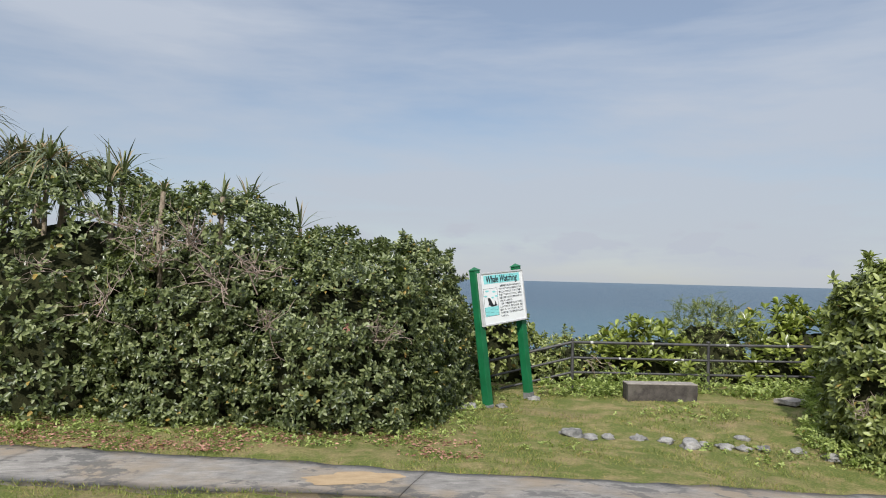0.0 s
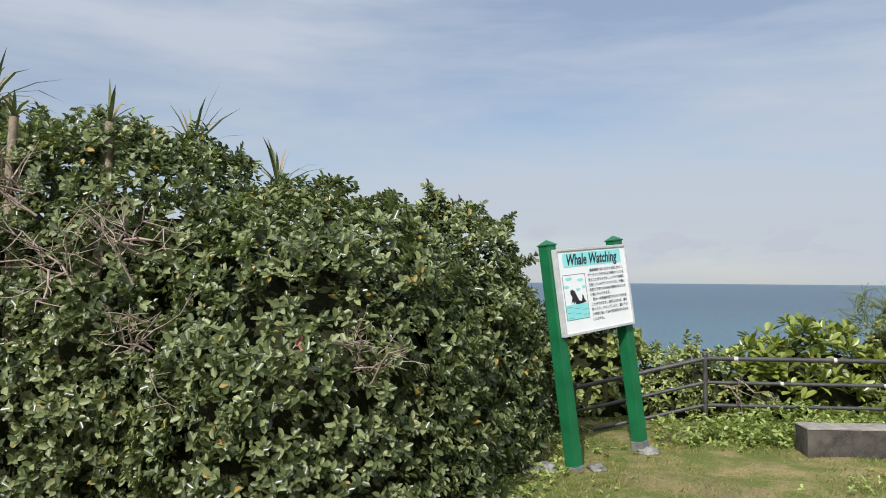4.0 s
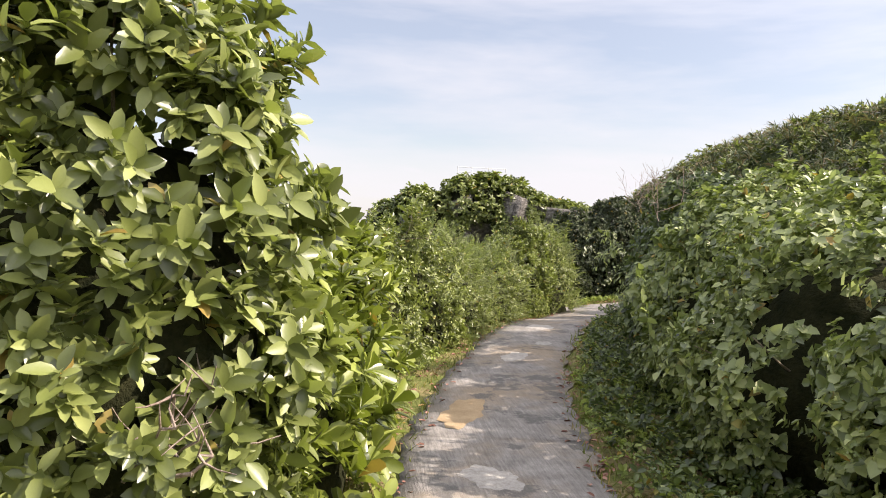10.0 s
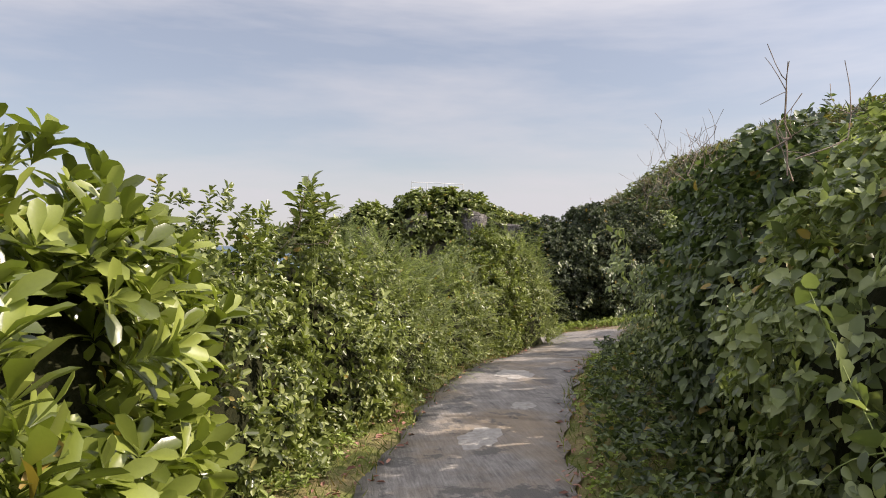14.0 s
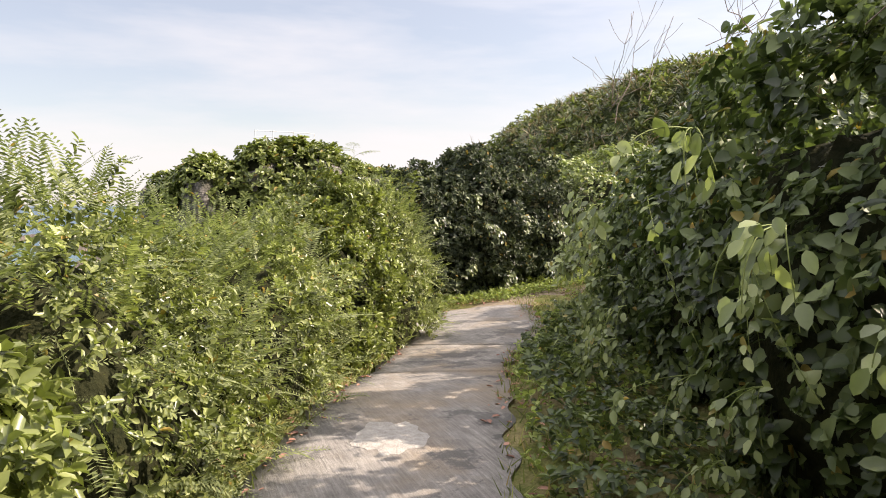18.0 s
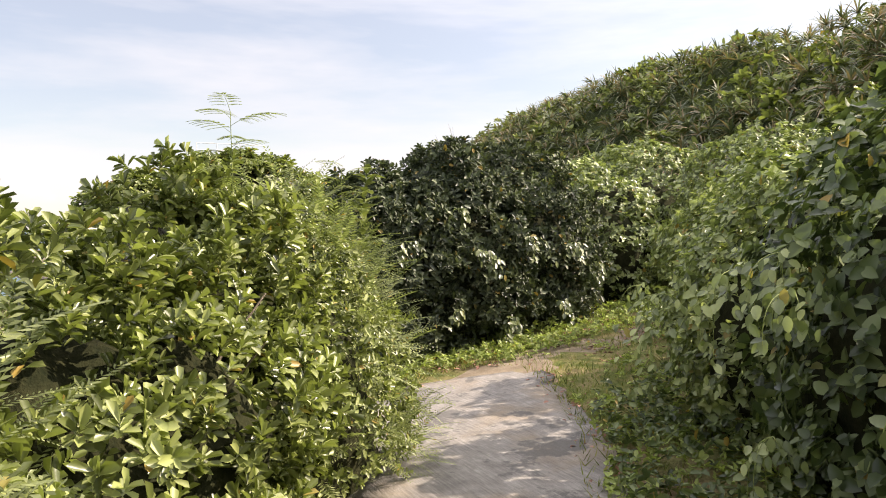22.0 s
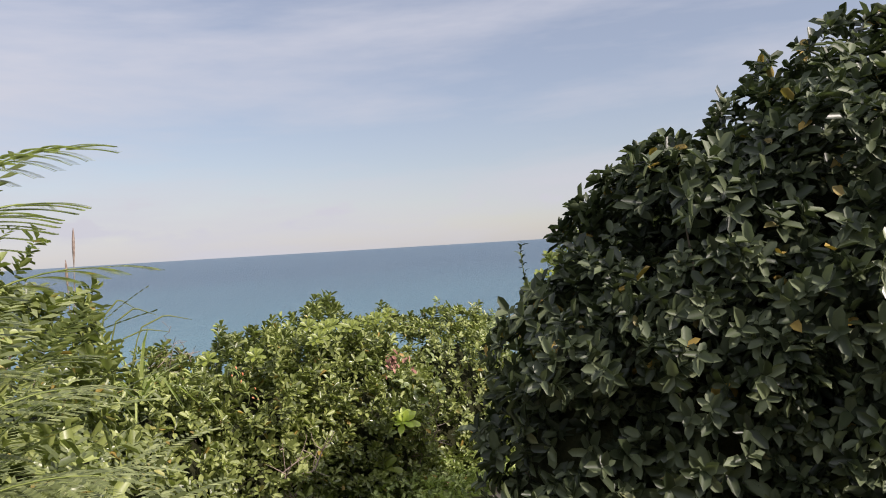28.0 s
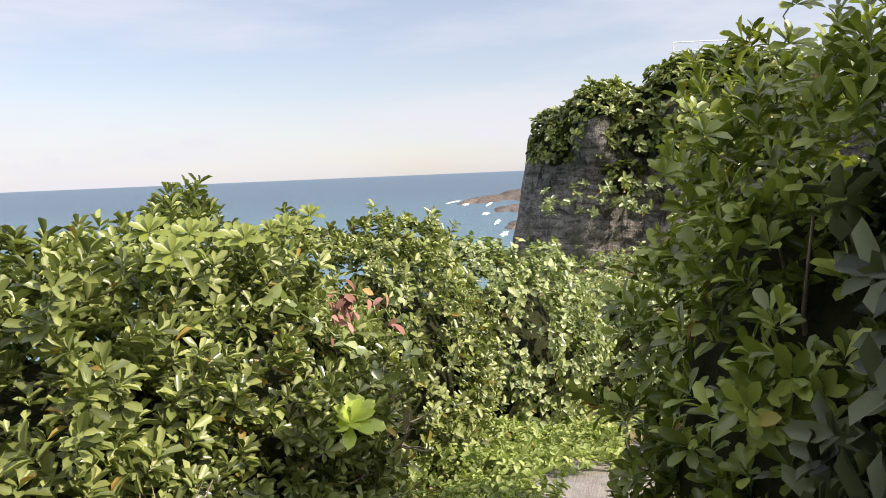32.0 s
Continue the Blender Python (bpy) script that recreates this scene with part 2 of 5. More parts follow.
M_WHITE = surface("white_sign_face", (0.74, 0.75, 0.76), (0.82, 0.83, 0.83), 3, 0.35, 0.03, 60, 0.5)
M_CYAN = surface("turquoise_print", (0.22, 0.62, 0.63), (0.30, 0.70, 0.70), 5, 0.4, 0.03, 60)
M_INK = surface("black_print", (0.012, 0.014, 0.018), (0.03, 0.03, 0.035), 5, 0.4, 0.02, 60)
M_PIPE = surface("blackened_rail_pipe", (0.022, 0.022, 0.024), (0.075, 0.072, 0.070), 9, 0.5, 0.3, 60, 0.5)
M_CHIP = surface("bare_white_pipe_coating", (0.30, 0.295, 0.285), (0.60, 0.59, 0.57), 9, 0.7, 0.3, 60)
M_RAILWHITE = surface("white_painted_rail", (0.62, 0.63, 0.64), (0.8, 0.8, 0.8), 5, 0.5, 0.1, 40)
M_GREY = surface("grey_post_foot", (0.10, 0.10, 0.10), (0.22, 0.22, 0.21), 9, 0.9, 0.5, 60)


def ground_material():
    b = Mat("grassy_ground")
    big, mid, fine = b.noise(0.45, 5, 0.6), b.noise(2.4, 6, 0.65), b.noise(38, 4, 0.7)
    green = b.ramp(fine, (0.30, (0.070, 0.090, 0.022)), (0.55, (0.140, 0.160, 0.044)), (0.78, (0.235, 0.230, 0.090)))
    dry = b.ramp(fine, (0.30, (0.19, 0.145, 0.070)), (0.70, (0.40, 0.31, 0.16)))
    soil = b.ramp(fine, (0.30, (0.15, 0.095, 0.060)), (0.70, (0.36, 0.25, 0.17)))
    col = b.mix(b.ramp(mid, (0.44, 0.0), (0.64, 0.85)), green, dry)
    col = b.mix(b.ramp(big, (0.56, 0.0), (0.70, 0.7)), col, soil)
    return b.done(col, 0.95, b.bump(b.calc("ADD", mid, fine), 0.7, 0.03), 0.15)


def path_material():
    b = Mat("worn_path_concrete")
    big, mid = b.noise(0.9, 5, 0.6), b.noise(5, 6, 0.65)
    drag = b.noise(9, 5, 0.6, b.stretch(0.5, 7, 1, radians(14)))
    fine = b.noise(110, 3, 0.7)
    col = b.ramp(b.calc("ADD", b.calc("MULTIPLY", mid, 0.5), b.calc("MULTIPLY", drag, 0.5)), (0.34, (0.166, 0.155, 0.144)), (0.52, (0.290, 0.269, 0.248)), (0.68, (0.425, 0.398, 0.365)))
    col = b.mix(b.ramp(big, (0.47, 0.0), (0.64, 0.7)), col, (0.33, 0.255, 0.175))
    col = b.mix(b.ramp(b.noise(1.7, 6, 0.7), (0.55, 0.0), (0.59, 0.8)), col, (0.135, 0.130, 0.124))
    col = b.mix(0.5, col, b.ramp(fine, (0.3, 0.62), (0.7, 1.2)), "MULTIPLY")
    return b.done(col, 0.9, b.bump(b.calc("ADD", b.calc("ADD", mid, drag), fine), 0.55, 0.012), 0.2)


def sea_material():
    b = Mat("sea_water")
    far = b.n.new("ShaderNodeVectorMath")
    far.operation = "LENGTH"
    b.l.new(b.geo.outputs["Position"], far.inputs[0])
    swell = b.noise(0.02, 5, 0.6, b.stretch(0.35, 1, 1, radians(-20)))
    d = b.calc("ADD", b.calc("MULTIPLY", far.outputs["Value"], 0.001), b.calc("MULTIPLY", b.calc("SUBTRACT", swell, 0.5), 0.22))
    col = b.ramp(d, (0.03, (0.105, 0.215, 0.245)), (0.12, (0.066, 0.140, 0.180)), (0.36, (0.046, 0.090, 0.132)))
    chop = b.calc("ADD", b.noise(0.30, 5, 0.65, b.stretch(0.45, 1.2, 1, radians(-25))), b.noise(1.6, 4, 0.6))
    return b.done(col, 0.32, b.bump(chop, 0.75, 0.8), 0.35)


def rock_material():
    b = Mat("grey_cliff_rock")
    strata = b.noise(1.6, 6, 0.65, b.stretch(0.5, 0.5, 2.6), 0.6)
    big, fine = b.noise(0.5, 5, 0.6), b.noise(5, 6, 0.7)
    crack = b.noise(1.1, 5, 0.7, b.stretch(1.6, 1.6, 0.35), 0.8)
    mixd = b.calc("ADD", b.calc("MULTIPLY", strata, 0.55), b.calc("MULTIPLY", fine, 0.45))
    col = b.ramp(mixd, (0.38, (0.075, 0.067, 0.060)), (0.50, (0.23, 0.21, 0.19)), (0.62, (0.42, 0.385, 0.35)))
    col = b.mix(b.ramp(crack, (0.36, 0.9), (0.46, 0.0)), col, (0.045, 0.040, 0.036))
    col = b.mix(b.ramp(big, (0.55, 0.0), (0.66, 0.6)), col, (0.105, 0.110, 0.060))
    return b.done(col, 0.95, b.bump(b.calc("ADD", b.calc("ADD", strata, fine), crack), 1.0, 0.35), 0.15)


M_ROCK = rock_material()
M_GROUND, M_PATH, M_SEA = ground_material(), path_material(), sea_material()
M_PATCH = surface("pale_mortar_patch", (0.30, 0.275, 0.25), (0.52, 0.49, 0.45), 18, 0.9, 0.6, 70, 0.2)
M_MUD = surface("dried_mud_on_concrete", (0.34, 0.24, 0.14), (0.50, 0.37, 0.23), 6, 0.95, 0.4, 80, 0.2)


# ---- mesh helpers ----
rng = np.random.default_rng(7)


def quads_mesh(name, V, Q):
    me = bpy.data.meshes.new(name)
    V, Q = np.asarray(V, np.float32).reshape(-1, 3), np.asarray(Q, np.int32)
    k = Q.shape[1]
    me.vertices.add(len(V))
    me.vertices.foreach_set("co", V.ravel())
    me.loops.add(Q.size)
    me.loops.foreach_set("vertex_index", Q.ravel())
    me.polygons.add(len(Q))
    me.polygons.foreach_set("loop_start", np.arange(len(Q), dtype=np.int32) * k)
    me.update(calc_edges=True)
    return me


def mesh_part(name, me, mat, parent=None, label=""):
    me.materials.append(mat)
    ob = new(name, me)
    if parent is not None:
        ob.parent = parent
    if label:
        tagged(ob, label)
    return ob


def part(name, bm, mat, parent=None, label="", smooth=False):
    me = bpy.data.meshes.new(name)
    bm.to_mesh(me)
    bm.free()
    if smooth:
        me.polygons.foreach_set("use_smooth", [True] * len(me.polygons))
    return mesh_part(name, me, mat, parent, label)


def thing(name, label, category, group="", kind="", at=(0, 0, 0)):
    ob = new(name)
    ob.location = at
    ob.empty_display_size = 0.1
    return tagged(ob, label, category, group, kind)


def block(bm, sx, sy, sz, m, bevel=0.0):
    made = bmesh.ops.create_cube(bm, size=1.0, matrix=m @ Matrix.Diagonal((sx, sy, sz, 1)))
    if bevel:
        edges = {e for v in made["verts"] for e in v.link_edges}
        bmesh.ops.bevel(bm, geom=list(edges), offset=bevel, segments=2, affect="EDGES", profile=0.6)


def tube_arrays(paths, sides=5):
    """Vertices and quads of tapered tubes; each path is a list of (x, y, z, radius)."""
    V, Q, at = [], [], 0
    ring = np.linspace(0, 2 * np.pi, sides, endpoint=False)
    for p in paths:
        p = np.asarray(p, float)
        way = np.gradient(p[:, :3], axis=0)
        way /= np.linalg.norm(way, axis=1)[:, None] + 1e-9
        side = np.cross(way, (0.31, 0.17, 0.93))
        side /= np.linalg.norm(side, axis=1)[:, None] + 1e-9
        over = np.cross(way, side)
        for i in range(len(p)):
            V.append(p[i, :3] + p[i, 3] * (np.cos(ring)[:, None] * side[i] + np.sin(ring)[:, None] * over[i]))
        for i in range(len(p) - 1):
            for k in range(sides):
                a, b = at + i * sides + k, at + i * sides + (k + 1) % sides
                Q.append((a, b, b + sides, a + sides))
        at += len(p) * sides
    return np.concatenate(V), np.array(Q)


def tubes(name, paths, mat, parent=None, label="", sides=5):
    V, Q = tube_arrays(paths, sides)
    me = quads_mesh(name, V, Q)
    me.polygons.foreach_set("use_smooth", [True] * len(me.polygons))
    return mesh_part(name, me, mat, parent, label)


def unit(a):
    return a / (np.linalg.norm(a, axis=-1, keepdims=True) + 1e-9)


def bend(path, n=6, sway=0.0):
    """A smooth run of points through a short list of (x, y, z, r)."""
    p = np.asarray(path, float)
    s, t = np.linspace(0, 1, len(p)), np.linspace(0, 1, n)
    out = np.stack([np.interp(t, s, p[:, k]) for k in range(4)], 1)
    out[1:-1, :3] += rng.normal(0, sway, (n - 2, 3))
    return out


# leaf outlines: where the two side points sit along the leaf, and their half widths
OVATE, OBOVATE, HEART = (0.32, 0.46, 0.80, 0.40), (0.45, 0.34, 0.84, 0.46), (0.10, 0.46, 0.58, 0.43)


def leaf_arrays(P, D, N, L, W, shape=OVATE, fold=0.16, curl=0.18):
    """Two folded quads a leaf: base P, way D, upper side N, length L, width W."""
    S = unit(np.cross(D, N))
    N = np.cross(S, D)
    L, W = L[:, None], W[:, None]
    a1, b1, a2, b2 = shape
    b, tip = P, P + D * L - N * L * curl
    r1, l1 = P + D * L * a1 + S * W * b1 + N * W * fold, P + D * L * a1 - S * W * b1 + N * W * fold
    r2 = P + D * L * a2 + S * W * b2 + N * (W * fold - L * curl * 0.4)
    l2 = P + D * L * a2 - S * W * b2 + N * (W * fold - L * curl * 0.4)
    V = np.stack([b, r1, r2, tip, l2, l1], 1).reshape(-1, 3)
    at = np.arange(len(P))[:, None] * 6
    Q = np.concatenate([at + [0, 1, 2, 3], at + [0, 3, 4, 5]], 1).reshape(-1, 4)
    return V, Q


def fine_leaf_arrays(P, D, N, L, W, shape, fold=0.16, curl=0.18):
    """Four quads a leaf, with a rounder outline and a bent midrib."""
    S = unit(np.cross(D, N))
    N = np.cross(S, D)
    L, W = L[:, None], W[:, None]
    drop = lambda f: -N * L * (curl * f * f)
    rib = P + D * L * 0.52 + drop(0.52)
    tip = P + D * L + drop(1.0)
    side = [(f, w, P + D * L * f + drop(f) + N * W * fold * (w / 0.5)) for f, w in shape]
    V = [P, rib, tip] + [c + S * W * w for f, w, c in side] + [c - S * W * w for f, w, c in side]
    V = np.stack(V, 1).reshape(-1, 3)
    at = np.arange(len(P))[:, None] * 9
    Q = np.concatenate([at + q for q in ([0, 3, 4, 1], [1, 4, 5, 2], [0, 1, 7, 6], [1, 2, 8, 7])], 1).reshape(-1, 4)
    return V, Q


FINE = {"ovate": ((0.18, 0.34), (0.48, 0.50), (0.82, 0.33)), "obovate": ((0.30, 0.20), (0.64, 0.46), (0.90, 0.36)), "heart": ((-0.02, 0.34), (0.30, 0.54), (0.74, 0.34)), "lance": ((0.2, 0.34), (0.45, 0.44), (0.75, 0.26))}


def sprig_arrays(P, A, k, L, W, shape, spread=(0.6, 1.35), stem=0.05, fold=0.18, curl=0.22, vary=0.36):
    """Rosettes of k leaves about each axis A at P."""
    n = len(P)
    P, A = np.repeat(P, k, 0), np.repeat(A, k, 0)
    i = np.tile(np.arange(k), n)
    phi = i * 2.399 + np.repeat(rng.uniform(0, 6.28, n), k) + rng.normal(0, 0.25, n * k)
    th = spread[0] + (spread[1] - spread[0]) * (1 - i / k) + rng.normal(0, 0.15, n * k)
    U = unit(np.cross(A, (0.37, 0.21, 0.9)))
    R = U * np.cos(phi)[:, None] + np.cross(A, U) * np.sin(phi)[:, None]
    D = unit(A * np.cos(th)[:, None] + R * np.sin(th)[:, None] - np.array([0, 0, 0.12]))
    N = A * np.sin(th)[:, None] - R * np.cos(th)[:, None]
    ll = L * rng.uniform(1 - vary, 1 + vary, n * k)
    base = P + A * (stem * (i / k))[:, None]
    if isinstance(shape, str):
        return fine_leaf_arrays(base, D, N, ll, ll * (W / L), FINE[shape], fold, curl)
    return leaf_arrays(base, D, N, ll, ll * (W / L), shape, fold, curl)


def frond_arrays(P, D, N, L, pairs=11, leaf=0.2, width=0.06):
    """Feather leaves: pairs of narrow leaflets along each way D."""
    n = len(P)
    S = unit(np.cross(D, N))
    N = np.cross(S, D)
    V = []
    for j in range(pairs):
        f = 0.12 + 0.88 * j / (pairs - 1)
        mid = P + D * (L * f)[:, None] - N * (L * 0.22 * f * f)[:, None]
        size = (L * leaf * (1.0 - 0.55 * abs(f - 0.4)))[:, None]
        for s in (-1, 1):
            way = unit(S * s + D * 0.45 - N * 0.15)
            b = (L * width)[:, None] * D
            V.append(np.stack([mid - b * 0.4, mid + way * size * 0.6 - b * 0.5, mid + way * size, mid + way * size * 0.5 + b * 0.6], 1))
    V = np.concatenate(V).reshape(-1, 3)
    return V, np.arange(len(V)).reshape(-1, 4)


def joined(*sets):
    V, Q, at = [], [], 0
    for v, q in sets:
        V.append(v), Q.append(q + at)
        at += len(v)
    return np.concatenate(V), np.concatenate(Q)


def leafy(name, sets, mat, parent=None, label="", smooth=False):
    V, Q = joined(*sets)
    return mesh_part(name, quads_mesh(name, V, Q), mat, parent, label)

# ---- the lie of the land ----
KNOTS = np.array([
    (0, -6, 1.0), (0, 0, 0.9), (0.7, 6.2, 0.58), (1, 8.4, 0.3), (1.2, 9.4, 0.16), (5, 9.3, -0.05), (9, 8, -0.2), (14, 6.4, -0.2), (19, 3.9, -0.4),
    (21, 4, -0.5), (23.4, 5.3, -0.95), (27, 5.8, -1.4), (30.5, 6, -1.95), (1.2, 13.2, 0.18), (4, 13.6, 0.28), (7, 13, 0.25), (-4, 9, 0.3), (-3, 14, 0.3),
    (8, 5, 0), (15, 3, -0.1), (24.2, 2.2, -0.5), (24, -1, -0.3), (20, 0, -0.2), (33, 6, -2.6), (38, 5, -4.6), (52, 4, -4.0), (40, -4, -1.6)])
LINE = np.array([(-14, 8.9), (-8, 8.6), (-4.8, 8.4), (-1.5, 7.85), (0.2, 7.5), (2.5, 7.5), (4.7, 8.1), (6.9, 8.65), (8, 8.5), (9.7, 8.22), (11.6, 7.75), (12.6, 7.45), (14.1, 6.95), (15.5, 6.38), (18.1, 5.12), (20.1, 4.08), (21.5, 4.1), (23.2, 5.1), (25.6, 6.05), (27.6, 5.9), (29.4, 4.9), (31, 2.9), (32, 0.8), (32.6, -2)])


def smooth01(t):
    t = np.clip(t, 0, 1)
    return t * t * (3 - 2 * t)


def height(x, y):
    """The ground's height, for arrays."""
    x, y = np.broadcast_arrays(np.asarray(x, float), np.asarray(y, float))
    d2 = (x[..., None] - KNOTS[:, 0]) ** 2 + (y[..., None] - KNOTS[:, 1]) ** 2
    w = np.exp(-d2 / 6) + 1e-3 / (d2 + 1)
    z = (w * KNOTS[:, 2]).sum(-1) / w.sum(-1)
    line = np.interp(x, [-14, 0, 7.4, 11.3, 15.7, 20, 26, 32, 60], [8.7, 8.2, 9.1, 8.2, 6.0, 4.05, 2.5, 1.0, 1.0])
    rise = np.interp(x, [28, 34, 40, 48, 56, 64, 72], [8.2, 8.1, 8.5, 8.85, 8.4, 6.6, 4.2])
    z = z + rise * smooth01((line - 4.5 - y) / 14.5) * smooth01((x - 1.5) / 7)
    shore = np.interp(x, [-20, 6, 12, 20, 28, 34, 60, 90], [19, 18.5, 13, 9.6, 8.6, 7.5, 9, 5])
    z = z - 11.5 * smooth01((y - shore) / 9.0) - 11.5 * smooth01((x - 68) / 12)
    return z


def ground_at(x, y):
    return float(height(x, y))


def axis(lo, hi, fine_lo, fine_hi, fine, coarse):
    a = np.arange(fine_lo, fine_hi + 1e-6, fine)
    return np.unique(np.concatenate([np.arange(lo, fine_lo, coarse), a, np.arange(fine_hi + coarse, hi + 1e-6, coarse)]).round(3))


def build_ground():
    xs, ys = axis(-60, 100, -12, 34, 0.3, 2.5), axis(-70, 40, -4, 19, 0.3, 2.5)
    X, Y = np.meshgrid(xs, ys)
    Z = height(X, Y)
    near = (X > -12) & (X < 34) & (Y > -4) & (Y < 19)
    Z = Z + near * (0.018 * np.sin(X * 5.1 + 1.3 * np.sin(Y * 3.3)) + 0.015 * np.sin(Y * 6.7 + X * 2.1))
    # the bed of the path lies a little lower than the turf
    beds = np.concatenate([FINE_LINE, SPUR])
    d = np.min(np.hypot(X[..., None] - beds[:, 0], Y[..., None] - beds[:, 1]), -1)
    Z = Z - 0.045 * smooth01((0.92 - d) / 0.25)
    V = np.stack([X, Y, Z], -1).reshape(-1, 3)
    n, m = len(xs), len(ys)
    i = (np.arange(m - 1)[:, None] * n + np.arange(n - 1)).ravel()
    me = quads_mesh("ground", V, np.stack([i, i + 1, i + n + 1, i + n], 1))
    me.polygons.foreach_set("use_smooth", [True] * len(me.polygons))
    tagged(mesh_part("ground", me, M_GROUND), "patchy short grass and dry soil on a seaside slope", "ground", kind="structure")


def refine(line, step):
    seg = np.hypot(*np.diff(line, axis=0).T)
    s = np.r_[0, np.cumsum(seg)]
    t = np.arange(0, s[-1], step)
    p = np.stack([np.interp(t, s, line[:, 0]), np.interp(t, s, line[:, 1])], 1)
    k = np.exp(-np.linspace(-2, 2, 2 * int(0.9 / step) + 1) ** 2)
    k /= k.sum()
    pad = len(k) // 2
    q = np.pad(p, ((pad, pad), (0, 0)), mode="reflect", reflect_type="odd")
    return np.stack([np.convolve(q[:, 0], k, "valid"), np.convolve(q[:, 1], k, "valid")], 1)


FINE_LINE = refine(LINE, 0.1)
SPUR = refine(np.array([(19.0, 4.45), (20.0, 3.85), (21.2, 3.3), (22.8, 2.75)]), 0.1)
build_ground()


def build_sea():
    r = np.r_[np.linspace(0, 300, 60), np.geomspace(310, 4900, 40)]
    a = np.linspace(-0.6 * np.pi, 0.75 * np.pi, 90)
    R, A = np.meshgrid(r, a)
    V = np.stack([20 + R * np.cos(A), 12 + R * np.sin(A), np.full(R.shape, -9.0)], -1).reshape(-1, 3)
    n = len(r)
    i = (np.arange(len(a) - 1)[:, None] * n + np.arange(n - 1)).ravel()
    me = quads_mesh("water", V, np.stack([i, i + 1, i + n + 1, i + n], 1))
    tagged(mesh_part("water", me, M_SEA), "calm blue sea running turquoise over the shallow reef", "sea", kind="structure")


build_sea()


# ---- shrubs ----
DOMES = []


class Dome:
    def __init__(self, x, y, rx, ry, h, turn=0.0, e=1.3, under=0.0):
        self.e, self.under = e, under
        self.c, self.r, self.turn = np.array([x, y, ground_at(x, y) - 0.05]), np.array([rx, ry, h]), radians(turn)
        self.seed = rng.uniform(0, 50, 9)
        DOMES.append(self)

    def local(self, p):
        d = p - self.c
        c, s = math.cos(self.turn), math.sin(self.turn)
        return np.stack([d[:, 0] * c + d[:, 1] * s, -d[:, 0] * s + d[:, 1] * c, d[:, 2]], 1) / self.r

    def level(self, p):
        a = np.abs(self.local(p))
        return (a[:, 0] ** 2 + a[:, 1] ** 2) ** self.e + a[:, 2] ** (2 * self.e)

    def skin(self, v):
        """Points and normals on the surface for unit ways v, in world space."""
        a = np.abs(v)
        f = ((a[:, 0] ** 2 + a[:, 1] ** 2) ** self.e + a[:, 2] ** (2 * self.e)) ** (-0.5 / self.e)
        q = v * f[:, None]
        s = self.seed
        k = 0.28 if self.e < 1.2 else min(1.0, 1.5 / self.r[2])
        lump = 0.09 * np.sin(q[:, 0] * 4 + s[0]) * np.sin(q[:, 1] * 4.3 + s[1]) + 0.07 * np.sin(q[:, 2] * 7 + s[2] + 3 * q[:, 0]) * np.sin(q[:, 1] * 6 + s[3])
        lump += 0.06 * np.sin(q[:, 0] * 11 + s[4]) * np.sin(q[:, 1] * 10 + s[5] + 4 * q[:, 2]) + 0.04 * np.sin(q[:, 2] * 15 + s[6]) * np.sin(q[:, 0] * 17 + s[7])
        lump = lump * k
        m = unit(np.stack([q[:, 0] / self.r[0], q[:, 1] / self.r[1], np.abs(q[:, 2]) ** 1.6 / self.r[2]], 1))
        q = q * (1 + lump)[:, None] * self.r
        # the foot stands back under the overhanging growth
        q[:, :2] *= (1 - self.under * np.clip(1 - q[:, 2] / (0.5 * self.r[2]), 0, 1) ** 1.3)[:, None]
        c, si = math.cos(self.turn), math.sin(self.turn)
        spin = lambda w: np.stack([w[:, 0] * c - w[:, 1] * si, w[:, 0] * si + w[:, 1] * c, w[:, 2]], 1)
        return spin(q) + self.c, spin(m)

    def sample(self, n, deep=0.16):
        v = unit(rng.normal(size=(int(n), 3)))
        v[:, 2] = np.abs(v[:, 2])
        p, m = self.skin(v)
        p = p - m * (rng.random(len(p)) ** 1.5 * deep)[:, None]
        return p, m

    def area(self):
        a, b, h = self.r
        return 2.3 * math.pi * ((a * b) ** 1.6 / 3 + (a * h) ** 1.6 / 3 + (b * h) ** 1.6 / 3) ** (1 / 1.6)


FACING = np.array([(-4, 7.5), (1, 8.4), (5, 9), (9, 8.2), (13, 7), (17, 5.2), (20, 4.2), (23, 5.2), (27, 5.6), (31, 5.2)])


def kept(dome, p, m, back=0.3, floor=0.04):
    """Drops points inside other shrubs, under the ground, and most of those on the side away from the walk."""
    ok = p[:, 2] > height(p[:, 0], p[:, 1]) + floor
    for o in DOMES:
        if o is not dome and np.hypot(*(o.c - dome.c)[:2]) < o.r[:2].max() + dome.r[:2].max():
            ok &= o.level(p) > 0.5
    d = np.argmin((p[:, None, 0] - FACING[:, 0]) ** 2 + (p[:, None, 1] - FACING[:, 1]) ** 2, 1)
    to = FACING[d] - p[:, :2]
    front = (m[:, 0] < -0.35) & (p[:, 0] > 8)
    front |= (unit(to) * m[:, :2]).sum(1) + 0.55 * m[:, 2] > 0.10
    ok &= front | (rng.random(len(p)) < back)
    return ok


